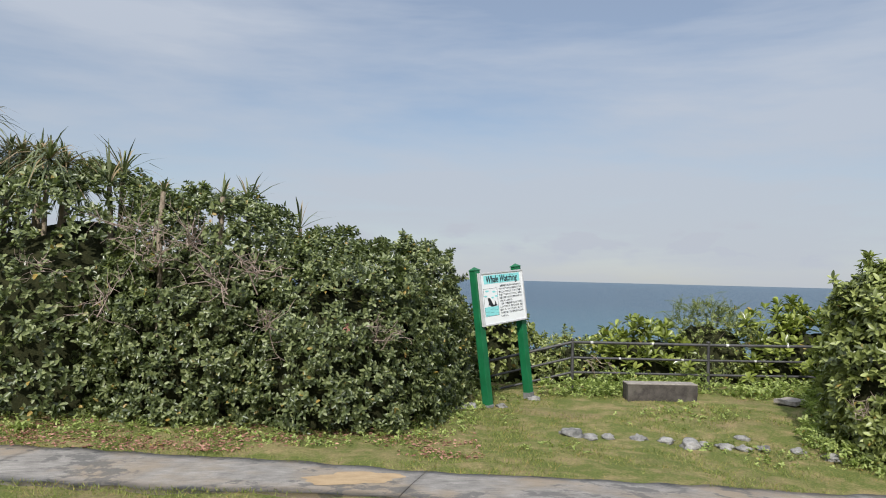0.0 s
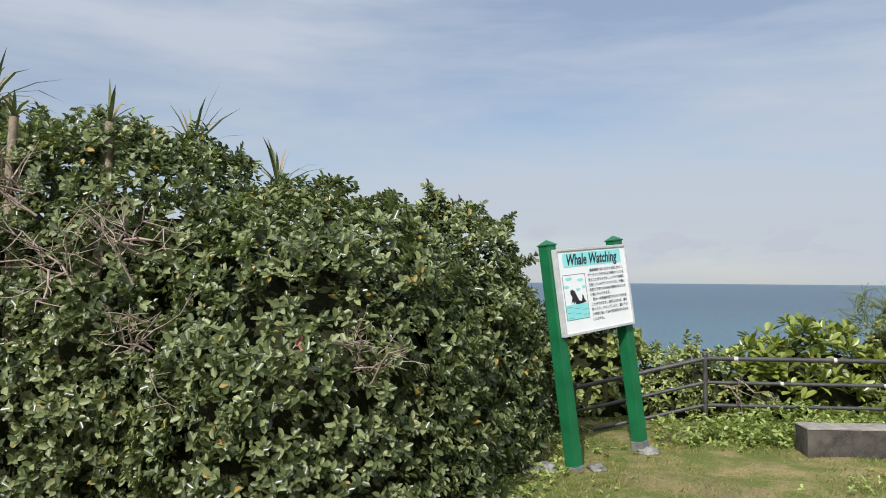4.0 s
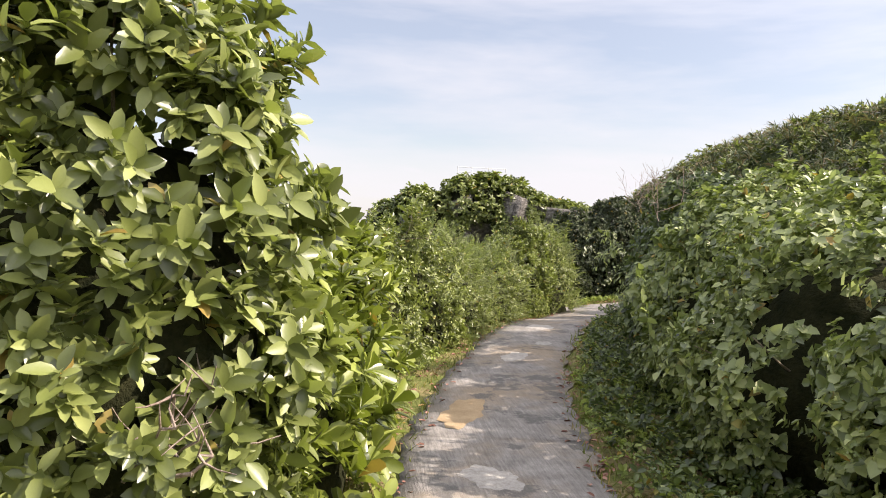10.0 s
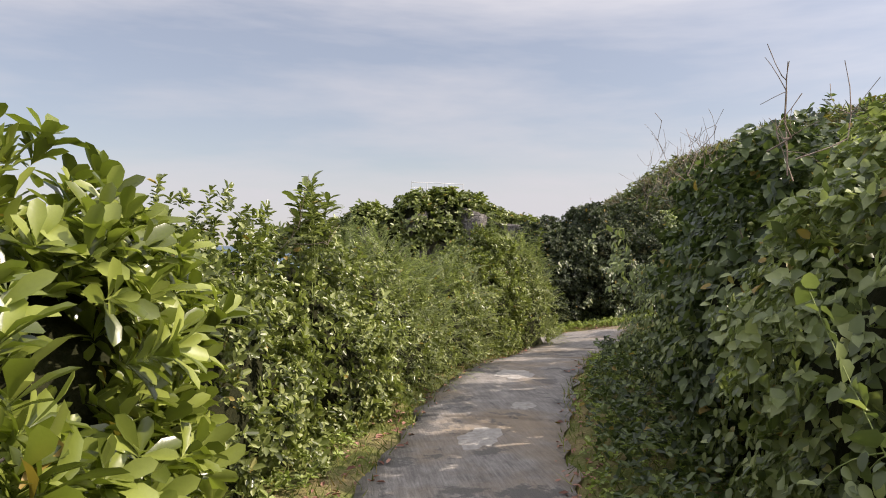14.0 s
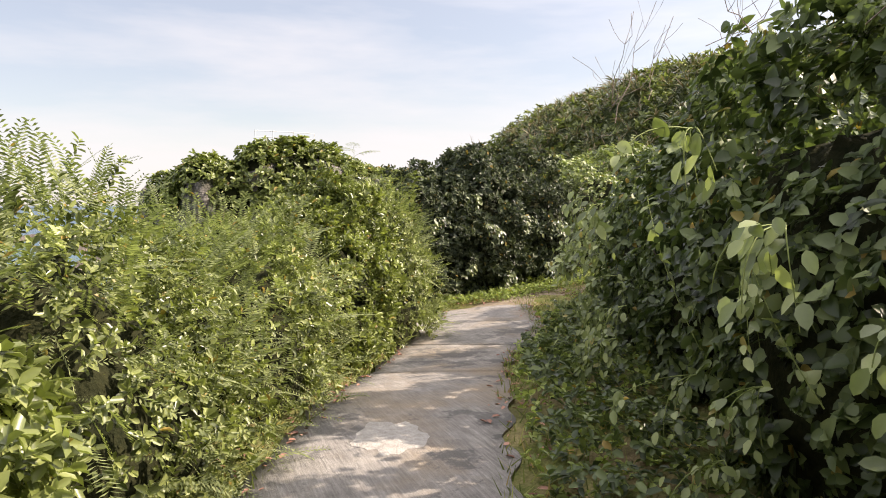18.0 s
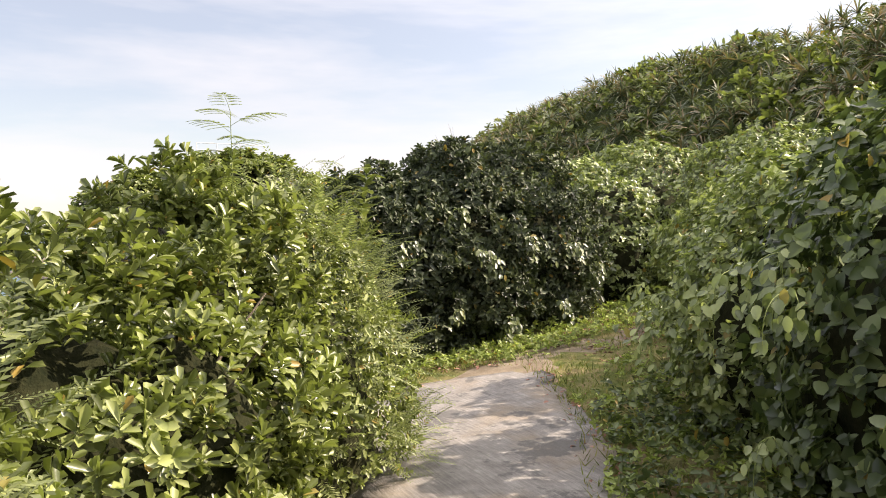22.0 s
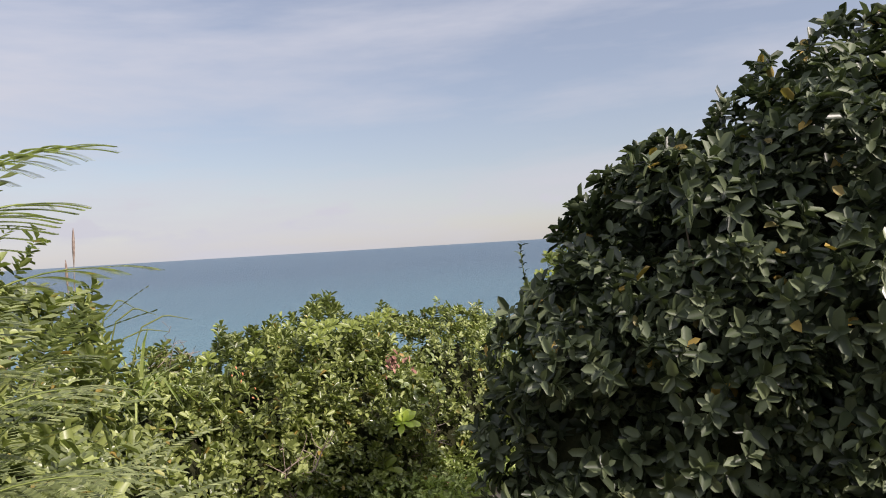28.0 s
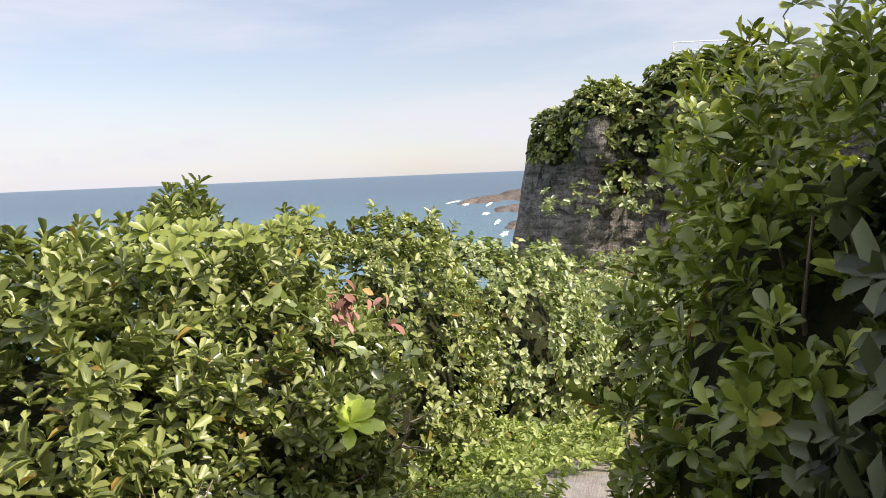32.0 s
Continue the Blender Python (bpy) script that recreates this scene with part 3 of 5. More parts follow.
# kind: (leaf length, width, outline, leaves a sprig, sprigs a square metre, spread, how far the axis turns up, depth, material)
KINDS = {
    "broad": (0.084, 0.048, OVATE, 7, 145, (0.5, 1.4), 0.45, 0.20, "M_BROAD"),
    "hedge": (0.072, 0.041, OVATE, 7, 165, (0.5, 1.4), 0.45, 0.22, "M_HEDGE"),
    "scaev": (0.150, 0.064, "obovate", 9, 66, (0.30, 1.10), 0.9, 0.22, "M_SCAEV"),
    "tall": (0.105, 0.050, "ovate", 8, 150, (0.5, 1.4), 0.55, 0.26, "M_BROAD"),
    "vine": (0.056, 0.046, HEART, 5, 200, (0.7, 1.6), 0.45, 0.17, "M_VINE"),
    "edge": (0.076, 0.033, "obovate", 9, 130, (0.3, 1.1), 0.9, 0.18, "M_SCAEV"),
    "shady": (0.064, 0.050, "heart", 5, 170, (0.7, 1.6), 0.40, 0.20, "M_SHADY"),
    "leafy": (0.060, 0.031, OVATE, 8, 190, (0.45, 1.3), 0.55, 0.2, "M_BROAD"),
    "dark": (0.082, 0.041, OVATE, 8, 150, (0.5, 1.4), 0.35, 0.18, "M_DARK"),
    "small": (0.060, 0.031, OVATE, 8, 210, (0.5, 1.4), 0.5, 0.16, "M_BROAD"),
    "rosy": (0.066, 0.030, OBOVATE, 9, 225, (0.35, 1.15), 0.8, 0.18, "M_BROAD"),
    "fern": (0.046, 0.025, OVATE, 8, 190, (0.5, 1.4), 0.5, 0.2, "M_BROAD"),
}
MATS = {"M_BROAD": M_BROAD, "M_SCAEV": M_SCAEV, "M_VINE": M_VINE, "M_DARK": M_DARK, "M_HEDGE": M_HEDGE, "M_SHADY": M_SHADY}


# added dark shell inside a shrub: blocks light, reads as shade between leaves
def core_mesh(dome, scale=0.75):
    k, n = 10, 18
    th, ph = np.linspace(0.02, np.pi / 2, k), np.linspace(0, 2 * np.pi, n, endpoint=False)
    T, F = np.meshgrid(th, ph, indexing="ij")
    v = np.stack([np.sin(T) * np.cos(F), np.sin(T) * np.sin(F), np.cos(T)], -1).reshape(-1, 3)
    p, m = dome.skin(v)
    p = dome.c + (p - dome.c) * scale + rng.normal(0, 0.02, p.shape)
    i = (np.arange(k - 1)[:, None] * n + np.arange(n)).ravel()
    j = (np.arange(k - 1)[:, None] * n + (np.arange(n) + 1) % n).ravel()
    return quads_mesh("dark_core", p, np.stack([i, i + n, j + n, j], 1))


def shrub(dome, kind, label, group="path-side shrubs", more=1.0, extra=(), back=0.06, name="shrub", category="shrub"):
    L, W, shape, k, dens, spread, upward, deep, mat = KINDS[kind]
    top = thing(name, label, category, group, at=tuple(dome.c))
    off = -dome.c
    if more < 1:
        L, W = L * 1.25, W * 1.25
    p, m = dome.sample(dens * more * dome.area(), deep)
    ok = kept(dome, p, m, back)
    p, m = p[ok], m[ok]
    # clumps of leaves with dark gaps between them
    s = dome.seed
    g = np.sin(7.1 * p[:, 0] + s[0] + 1.7 * np.sin(5 * p[:, 2])) * np.sin(6.3 * p[:, 1] + s[1] + 1.5 * np.sin(6 * p[:, 0])) + 0.8 * np.sin(8.7 * p[:, 2] + s[2] + 1.3 * np.sin(7 * p[:, 1])) + 0.6 * np.sin(15 * p[:, 0] + 13 * p[:, 2]) * np.sin(14 * p[:, 1] + 11 * p[:, 2])
    p = p - m * ((0.17 if kind == "dark" else 0.10) * np.clip(-g, -0.6, 1.2))[:, None]
    ok = g > (-1.0 if kind == "dark" else -1.75 if kind == "tall" else -1.25) + 0.7 * rng.random(len(g))
    p, m = p[ok], m[ok]
    A = unit(m * (1 - upward * 0.5) + np.array([0, 0, upward]) + rng.normal(0, 0.42, p.shape))
    sets = [sprig_arrays(p + off, A, k, L, W, shape, spread)]
    # loose longer shoots that break the outline
    q, w = dome.sample((0.0 if label == DARKB else 0.7 if kind in ("vine", "shady") else 0.5 if kind == "rosy" else 1.1) * dome.area() + 2, 0.02)
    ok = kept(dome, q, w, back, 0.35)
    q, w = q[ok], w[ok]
    B = unit(w + np.array([0, 0, 0.7]) + rng.normal(0, 0.35, q.shape))
    for f in (0.05, 0.12, 0.19):
        sets.append(sprig_arrays(q + B * f + off, B, k, L * 0.95, W * 0.95, shape, spread))
    if more == 1 and (8 < dome.c[0] < 28 or dome.c[0] < 1):
        # sparse leaves deeper inside
        q, w = dome.sample(22 * dome.area(), 0.02)
        q = dome.c + (q - dome.c) * 0.84
        ok = q[:, 2] > height(q[:, 0], q[:, 1]) + 0.03
        sets.append(sprig_arrays(q[ok] + off, unit(w[ok] + rng.normal(0, 0.4, w[ok].shape)), 6, L, W, OVATE, spread))
    leafy("crown", sets, MATS[mat], top)
    if kind == "fern":
        q, w = dome.sample(80 * dome.area(), 0.06)
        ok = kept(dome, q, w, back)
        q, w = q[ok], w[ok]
        D = unit(w * 0.8 + rng.normal(0, 0.5, q.shape) + np.array([0, 0, 0.25]))
        leafy("feathery_foliage", [frond_arrays(q + off, D, np.tile([0, 0, 1.0], (len(q), 1)) + 0.3 * w, rng.uniform(0.2, 0.42, len(q)), 16, 0.14, 0.028)], M_FERN, top, "feathery pale green compound leaves")
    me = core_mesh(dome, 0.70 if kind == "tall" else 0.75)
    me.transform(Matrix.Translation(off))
    mesh_part("dark_core", me, M_INNER, top)
    for i in range(5):
        v = unit(rng.normal(size=(1, 3)))
        v[:, 2] = abs(v[:, 2]) + 0.15
        e, _ = dome.skin(unit(v))
        e = (e[0] + off) * 0.98
        tubes("branch", [bend([(e[0] * 0.1, e[1] * 0.1, 0, 0.022), (e[0] * 0.45, e[1] * 0.45, e[2] * 0.6, 0.013), (*e, 0.004)], 6, 0.03)], M_BARK, top)
    return top


# shape and kind of every shrub, along the walk
HEDGE = "dense glossy broadleaf hedge shrub beside the sign"
BEACH = "bright green beach shrub with upright rosettes along the path"
MIXED = "mixed green shrub with feathery leaves along the path"
VINE = "shrub overgrown with heart-leaved vines beside the path"
SHADY = "tall vine-covered hedge shrub, leaf colour darkened for shade"
DARKB = "tall bush at the bend of the path, leaf colour darkened for shade"
SCRUB = "low coastal scrub bush behind the railing"
SHRUBS = [
    (-9.6, 12.9, 2.5, 2.6, 4.1, 0, "hedge", HEDGE), (-6.3, 12.7, 2.5, 2.4, 3.9, 0, "hedge", HEDGE), (-3.7, 12.5, 2.1, 2.2, 3.45, 0, "hedge", HEDGE),
    (-1.75, 12.0, 1.75, 1.9, 2.76, 10, "hedge", HEDGE), (-0.5, 13.6, 1.0, 1.6, 2.86, 0, "hedge", HEDGE), (-0.1, 15.5, 1.0, 1.4, 2.05, 0, "hedge", HEDGE),
    (1.3, 16.5, 0.9, 0.8, 1.65, 0, "broad", SCRUB), (2.7, 16.5, 1.1, 0.8, 0.95, 0, "small", SCRUB), (4.4, 16.3, 1.2, 0.85, 1.25, 0, "scaev", SCRUB),
    (6.0, 16.6, 1.3, 1.0, 1.6, 0, "fern", SCRUB), (7.8, 16.3, 1.4, 1.0, 1.6, 0, "scaev", SCRUB),
    (6.33, 10.62, 0.8, 1.02, 2.6, 0, "tall", "tall broad-leaved shrub standing at the path's corner"), (7.45, 12.05, 0.85, 0.85, 2.4, 0, "scaev", BEACH), (8.1, 12.5, 1.3, 1.2, 2.35, 20, "scaev", BEACH),
    (8.7, 14.0, 1.5, 1.3, 1.72, 20, "scaev", BEACH), (7.3, 10.0, 0.85, 0.6, 1.08, 0, "scaev", BEACH),
    (8.4, 10.2, 1.05, 0.9, 1.5, -8, "scaev", BEACH), (10.1, 10.15, 1.2, 0.95, 1.74, -12, "scaev", BEACH), (11.9, 9.7, 1.3, 0.95, 1.72, -20, "leafy", MIXED),
    (13.4, 9.05, 1.1, 0.95, 1.66, -25, "small", MIXED), (15.0, 8.4, 1.3, 0.95, 1.45, -25, "fern", MIXED), (16.8, 7.5, 1.3, 0.95, 1.32, -25, "fern", MIXED),
    (18.5, 6.55, 1.25, 0.95, 1.58, -25, "rosy", MIXED), (20.2, 5.5, 1.1, 1.0, 1.9, -35, "fern", MIXED), (19.35, 6.0, 0.62, 0.66, 2.0, 0, "rosy", MIXED), (21.2, 5.45, 0.7, 0.65, 1.5, 0, "fern", MIXED),
    (22.35, 6.8, 0.95, 0.75, 1.75, 20, "leafy", MIXED), (24.1, 7.9, 1.15, 0.9, 1.3, 0, "rosy", MIXED), (25.3, 7.8, 0.95, 0.95, 1.5, 0, "rosy", MIXED), (26.6, 7.75, 1.35, 1.1, 1.64, -5, "rosy", "dense small-leaved hedge shrub with a bright young rosette"),
    (28.5, 7.6, 1.4, 1.15, 1.84, -10, "small", MIXED), (30.4, 6.95, 1.5, 1.2, 1.95, -30, "vine", VINE), (33.0, 5.6, 1.4, 1.4, 1.5, -40, "vine", VINE),
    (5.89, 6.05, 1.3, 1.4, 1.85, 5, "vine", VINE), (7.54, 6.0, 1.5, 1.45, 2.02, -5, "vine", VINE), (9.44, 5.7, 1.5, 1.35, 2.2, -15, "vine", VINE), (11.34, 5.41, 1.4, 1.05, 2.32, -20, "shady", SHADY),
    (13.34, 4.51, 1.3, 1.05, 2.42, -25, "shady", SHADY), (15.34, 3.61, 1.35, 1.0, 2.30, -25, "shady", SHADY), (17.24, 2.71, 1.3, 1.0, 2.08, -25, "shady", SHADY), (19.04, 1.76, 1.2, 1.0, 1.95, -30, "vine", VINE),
    (20.8, 0.4, 1.3, 1.1, 1.9, -40, "vine", VINE), (22.4, -1.6, 1.5, 1.3, 2.0, -40, "vine", VINE),
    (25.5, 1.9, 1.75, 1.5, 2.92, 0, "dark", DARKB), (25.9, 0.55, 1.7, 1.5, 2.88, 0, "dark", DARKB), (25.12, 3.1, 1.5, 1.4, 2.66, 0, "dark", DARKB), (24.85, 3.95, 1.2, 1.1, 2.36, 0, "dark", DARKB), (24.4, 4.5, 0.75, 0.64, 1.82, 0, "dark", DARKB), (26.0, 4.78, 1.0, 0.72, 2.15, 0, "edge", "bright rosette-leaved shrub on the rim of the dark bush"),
    (27.2, -1.5, 1.9, 1.7, 2.6, 0, "vine", VINE), (28.6, -4.0, 2.4, 2.0, 2.9, 0, "vine", VINE), (25.3, -4.6, 1.8, 1.6, 2.3, 0, "vine", VINE),
    (6.4, 4.2, 2.2, 1.6, 1.7, 0, "vine", VINE), (10.2, 3.6, 2.3, 1.7, 1.8, -10, "vine", VINE), (14.2, 2.0, 2.3, 1.7, 1.7, -20, "vine", VINE), (18.0, 0.0, 2.2, 1.7, 1.6, -25, "vine", VINE),
]
UNDER = {"vine": 0.26, "shady": 0.30, "dark": 0.22, "tall": 0.18, "rosy": 0.16}
PLANTS = [(Dome(x, y, rx, ry, h, turn, 1.12 if kind == "dark" else 1.06 if kind == "vine" and x < 10 else 1.55 if kind in ("rosy", "tall") else 1.3, UNDER.get(kind, 0.0)), kind, label) for x, y, rx, ry, h, turn, kind, label in SHRUBS]
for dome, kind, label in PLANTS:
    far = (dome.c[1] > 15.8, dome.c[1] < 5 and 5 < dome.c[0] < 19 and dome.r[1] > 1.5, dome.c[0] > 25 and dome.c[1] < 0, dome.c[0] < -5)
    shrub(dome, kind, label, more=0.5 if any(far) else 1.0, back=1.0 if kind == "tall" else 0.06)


# ---- path ----
def build_path(road, p, lift=0.012, wider=0.0):
    way = unit(np.gradient(p, axis=0))
    side = np.stack([-way[:, 1], way[:, 0]], 1)
    s = np.r_[0, np.cumsum(np.hypot(*np.diff(p, axis=0).T))]
    half = 0.70 + wider + 0.05 * np.sin(s * 1.7) * np.sin(s * 0.63) + 0.02 * np.sin(s * 7.3)
    start = 0
    while start < len(p) - 4:
        stop = min(start + 46, len(p) - 1)
        idx = np.arange(start, stop + 1)
        rows = []
        for a in np.linspace(-1, 1, 7):
            xy = p[idx] + side[idx] * (half[idx] * a + (0.03 * np.sin(s[idx] * 9 + a * 3) if abs(a) == 1 else 0))[:, None]
            z = height(xy[:, 0], xy[:, 1]) + lift - 0.012 * a * a
            rows.append(np.c_[xy, z])
        G = np.stack(rows, 1)
        G[0, :, :2] += way[start] * 0.003
        G[-1, :, :2] -= way[stop] * 0.003
        n, m = G.shape[:2]
        V = np.concatenate([G.reshape(-1, 3), G.reshape(-1, 3) - [0, 0, 0.09]])
        i = (np.arange(n - 1)[:, None] * m + np.arange(m - 1)).ravel()
        Q = [np.stack([i, i + m, i + m + 1, i + 1], 1)]
        o = n * m
        for k in (0, m - 1):
            j = np.arange(n - 1) * m + k
            Q.append(np.stack([j, j + m, j + m + o, j + o], 1))
        for r in (0, n - 1):
            j = r * m + np.arange(m - 1)
            Q.append(np.stack([j, j + 1, j + 1 + o, j + o], 1))
        me = quads_mesh("slab", V, np.concatenate(Q))
        mesh_part("slab", me, M_PATH, road)
        start = stop
    return road


PATH_OB = thing("path", "worn pale concrete footpath with dirt and shade", "path", kind="structure")
build_path(PATH_OB, FINE_LINE)
build_path(PATH_OB, SPUR, 0.018, 0.12)


# ---- the lookout: sign, bench, railing ----
def letters(name, text, size, mat, parent, m, shear=0.0, spacing=1.0, bold=0.0, label=""):
    cu = bpy.data.curves.new(name, "FONT")
    cu.resolution_u = 2
    cu.body, cu.size, cu.shear, cu.extrude = text, size, shear, 0.0008
    cu.space_character, cu.offset = spacing, bold
    tmp = new("tmp", cu)
    me = bpy.data.meshes.new_from_object(tmp.evaluated_get(bpy.context.evaluated_depsgraph_get()))
    bpy.data.objects.remove(tmp)
    bpy.data.curves.remove(cu)
    ob = mesh_part(name, me, mat, parent, label)
    ob.matrix_local = m
    return ob


def flat_shape(name, points, mat, parent, y, label="", thick=0.001):
    bm = bmesh.new()
    f = bm.faces.new([bm.verts.new((x, y, z)) for x, z in points])
    r = bmesh.ops.extrude_face_region(bm, geom=[f])
    bmesh.ops.translate(bm, vec=(0, -thick, 0), verts=[v for v in r["geom"] if isinstance(v, bmesh.types.BMVert)])
    bmesh.ops.recalc_face_normals(bm, faces=bm.faces)
    return part(name, bm, mat, parent, label)


def box_part(name, x0, x1, y0, y1, z0, z1, mat, parent, bevel=0.0, label=""):
    bm = bmesh.new()
    block(bm, x1 - x0, y1 - y0, z1 - z0, Matrix.Translation(((x0 + x1) / 2, (y0 + y1) / 2, (z0 + z1) / 2)), bevel)
    return part(name, bm, mat, parent, label)


def blob_outline(cx, cz, rx, rz, n=18, wob=0.12):
    return [(cx + rx * math.cos(a) * (1 + wob * math.sin(3 * a)), cz + rz * math.sin(a)) for a in (2 * math.pi * i / n for i in range(n))]


def build_sign():
    left, right = Vector((0.86, 13.02, 0)), Vector((1.68, 13.88, 0))
    foot = (left + right) / 2
    foot.z = ground_at(foot.x, foot.y)
    top = thing("information_sign", "leaning green-posted white sign about whale watching, standing in grass", "sign")
    up = Vector((-0.125, 0.0, 1)).normalized()
    ax = (right - left).normalized()
    ax = (ax - up * ax.dot(up)).normalized()
    ay = up.cross(ax)
    top.matrix_world = Matrix((ax, ay, up)).transposed().to_4x4()
    top.location = foot
    w = (right - left).length / 2
    for sx in (-w, w):
        bm = bmesh.new()
        block(bm, 0.135, 0.135, 2.58, Matrix.Translation((sx, 0, 1.14)), 0.008)
        post = part("post", bm, M_GREEN, top, "square dark green post")
        bm = bmesh.new()
        bmesh.ops.create_cone(bm, cap_ends=True, segments=4, radius1=0.112, radius2=0.004, depth=0.055, matrix=Matrix.Translation((sx, 0, 2.455)) @ Matrix.Rotation(radians(45), 4, "Z"))
        block(bm, 0.155, 0.155, 0.012, Matrix.Translation((sx, 0, 2.425)))
        part("cap", bm, M_GREEN, post)
        bm = bmesh.new()
        block(bm, 0.15, 0.15, 0.14, Matrix.Translation((sx, 0, 0.02)), 0.012)
        part("foot_sleeve", bm, M_GREY, post, "dark grey weathered foot")
    x0, x1, z0, z1, y = -0.60, 0.60, 1.46, 2.345, -0.075
    face = box_part("board", x0, x1, y - 0.045, y, z0, z1, M_WHITE, top, 0.003)
    f = 0.022
    for n, a in (("top", (x0 - f, x1 + f, z1 - 0.006, z1 + f)), ("bottom", (x0 - f, x1 + f, z0 - f, z0 + 0.006)), ("l", (x0 - f, x0 + 0.006, z0 + 0.006, z1 - 0.006)), ("r", (x1 - 0.006, x1 + f, z0 + 0.006, z1 - 0.006))):
        box_part("frame_rail", a[0], a[1], y - 0.058, y + 0.004, a[2], a[3], M_ALU, face, 0.004, "aluminium frame strip")
    for z in (1.62, 2.2):
        box_part("bracket", -w, w, y + 0.001, -0.0685, z - 0.02, z + 0.02, M_ALU, top)
    q = y - 0.0455
    turn = Matrix.Rotation(radians(90), 4, "X")
    pts = [(x0 + 0.09 + (1.0 + 0.012 * (i % 2)) * v[0], v[1]) for i, v in enumerate([(0, 2.165), (1.01, 2.165), (1.02, 2.235), (1.01, 2.315), (0, 2.315), (-0.01, 2.24)])]
    flat_shape("title_band", pts, M_CYAN, face, q - 0.001, "turquoise title band")
    letters("title", "Whale Watching", 0.165, M_INK, face, Matrix.Translation((x0 + 0.135, q - 0.003, 2.187)) @ turn @ Matrix.Diagonal((0.79, 1, 1, 1)), 0.22, 1.0, 0.004)
    lines = ["　奄美群島では12月から4月にかけて、", "ザトウクジラを中心に多数のクジラを", "見ることができます。シベリア海域に", "生息しているザトウクジラは、冬場に", "出産と子育てのために奄美のあたたか", "い海にやってきます。", "　荒木・中里遊歩道でもクジラを見る", "ことができます。運がよければ、潮を", "吹いたり、ジャンプしたり、親子クジ", "ラが寄り添って泳ぐ姿を見られるかも", "しれません。"]
    for i, t in enumerate(lines):
        line = letters("text_line", t, 0.040, M_INK, face, Matrix.Translation((x0 + 0.475, q - 0.002, 2.095 - i * 0.0535)) @ turn @ Matrix.Diagonal((0.98, 1, 1, 1)))
        tagged(line, "small black printed characters", kind="stuff")
    # the picture: pale panel, water, clouds, a breaching whale
    px0, px1, pz0, pz1 = x0 + 0.045, x0 + 0.43, 1.60, 2.085
    e = 0.005
    for a in ((px0, px1, pz0, pz0 + e), (px0, px1, pz1 - e, pz1), (px0, px0 + e, pz0 + e, pz1 - e), (px1 - e, px1, pz0 + e, pz1 - e)):
        box_part("picture_border", a[0], a[1], q - 0.001, q + 0.001, a[2], a[3], M_INK, face)
    flat_shape("painted_water", [(px0 + e, pz0 + e), (px1 - e, pz0 + e), (px1 - e, 1.765), (px0 + 0.25, 1.757), (px0 + 0.12, 1.768), (px0 + e, 1.76)], M_CYAN, face, q - 0.001, "turquoise painted water")
    for i in range(7):
        a, z = px0 + 0.02 + 0.13 * ((i * 5) % 3), 1.622 + i * 0.019
        box_part("ripple", a, a + 0.095, q - 0.003, q - 0.0022, z, z + 0.003, M_INK, face)
    for cx, cz, rx in ((0.10, 2.04, 0.055), (0.29, 2.02, 0.05), (0.05, 1.955, 0.04), (0.24, 1.92, 0.035), (0.345, 1.94, 0.04)):
        flat_shape("painted_cloud", blob_outline(px0 + cx, cz, rx, 0.016), M_CYAN, face, q - 0.001)
    body = [(0.10, 1.775), (0.125, 1.84), (0.10, 1.885), (0.105, 1.915), (0.135, 1.925), (0.175, 1.905), (0.205, 1.85), (0.235, 1.80), (0.275, 1.79), (0.295, 1.83), (0.29, 1.865), (0.315, 1.845), (0.33, 1.80), (0.36, 1.78), (0.30, 1.768), (0.22, 1.762), (0.175, 1.765), (0.16, 1.80), (0.15, 1.765), (0.13, 1.80)]
    flat_shape("painted_whale", [(px0 + a, b) for a, b in body], M_INK, face, q - 0.0022, "black painted whale")


build_sign()


def rough_block(sx, sy, sz, cuts, wob, seed):
    """A slab with rounded, chipped edges, standing on z = 0."""
    bm = bmesh.new()
    block(bm, sx, sy, sz, Matrix.Translation((0, 0, sz / 2)), 0.018)
    bmesh.ops.subdivide_edges(bm, edges=bm.edges, cuts=cuts, use_grid_fill=True)
    for v in bm.verts:
        v.co += Vector(noise.noise_vector(v.co * 7 + Vector((seed, 0, 0)))) * wob
    return bm


def build_bench():
    a, b = Vector((3.47, 13.72)), Vector((4.77, 13.76))
    d = b - a
    mid = (a + b) / 2 + Vector((-d.y, d.x)).normalized() * 0.18
    top = thing("bench", "low weathered concrete block bench on the grass", "bench", at=(mid.x, mid.y, ground_at(mid.x, mid.y) - 0.06))
    top.rotation_euler.z = math.atan2(d.y, d.x)
    part("block", rough_block(d.length, 0.36, 0.36, 3, 0.012, 1), M_BENCH, top, "dark stained concrete block")
    bm = rough_block(d.length + 0.012, 0.372, 0.022, 3, 0.006, 4)
    part("top", bm, M_BENCHTOP, top, "pale worn upper face").location.z = 0.352


def build_slab():
    top = thing("concrete_stool", "small concrete slab stool among weeds by the railing", "stool", at=(6.4, 13.55, ground_at(6.4, 13.55) - 0.2))
    top.rotation_euler.z = radians(35)
    part("slab", rough_block(0.46, 0.42, 0.08, 2, 0.012, 8), M_BENCHTOP, top).location.z = 0.24
    for sx in (-0.14, 0.14):
        part("leg", rough_block(0.1, 0.3, 0.26, 1, 0.01, 9 + sx), M_BENCH, top).location = (sx, 0, -0.01)


build_bench(), build_slab()


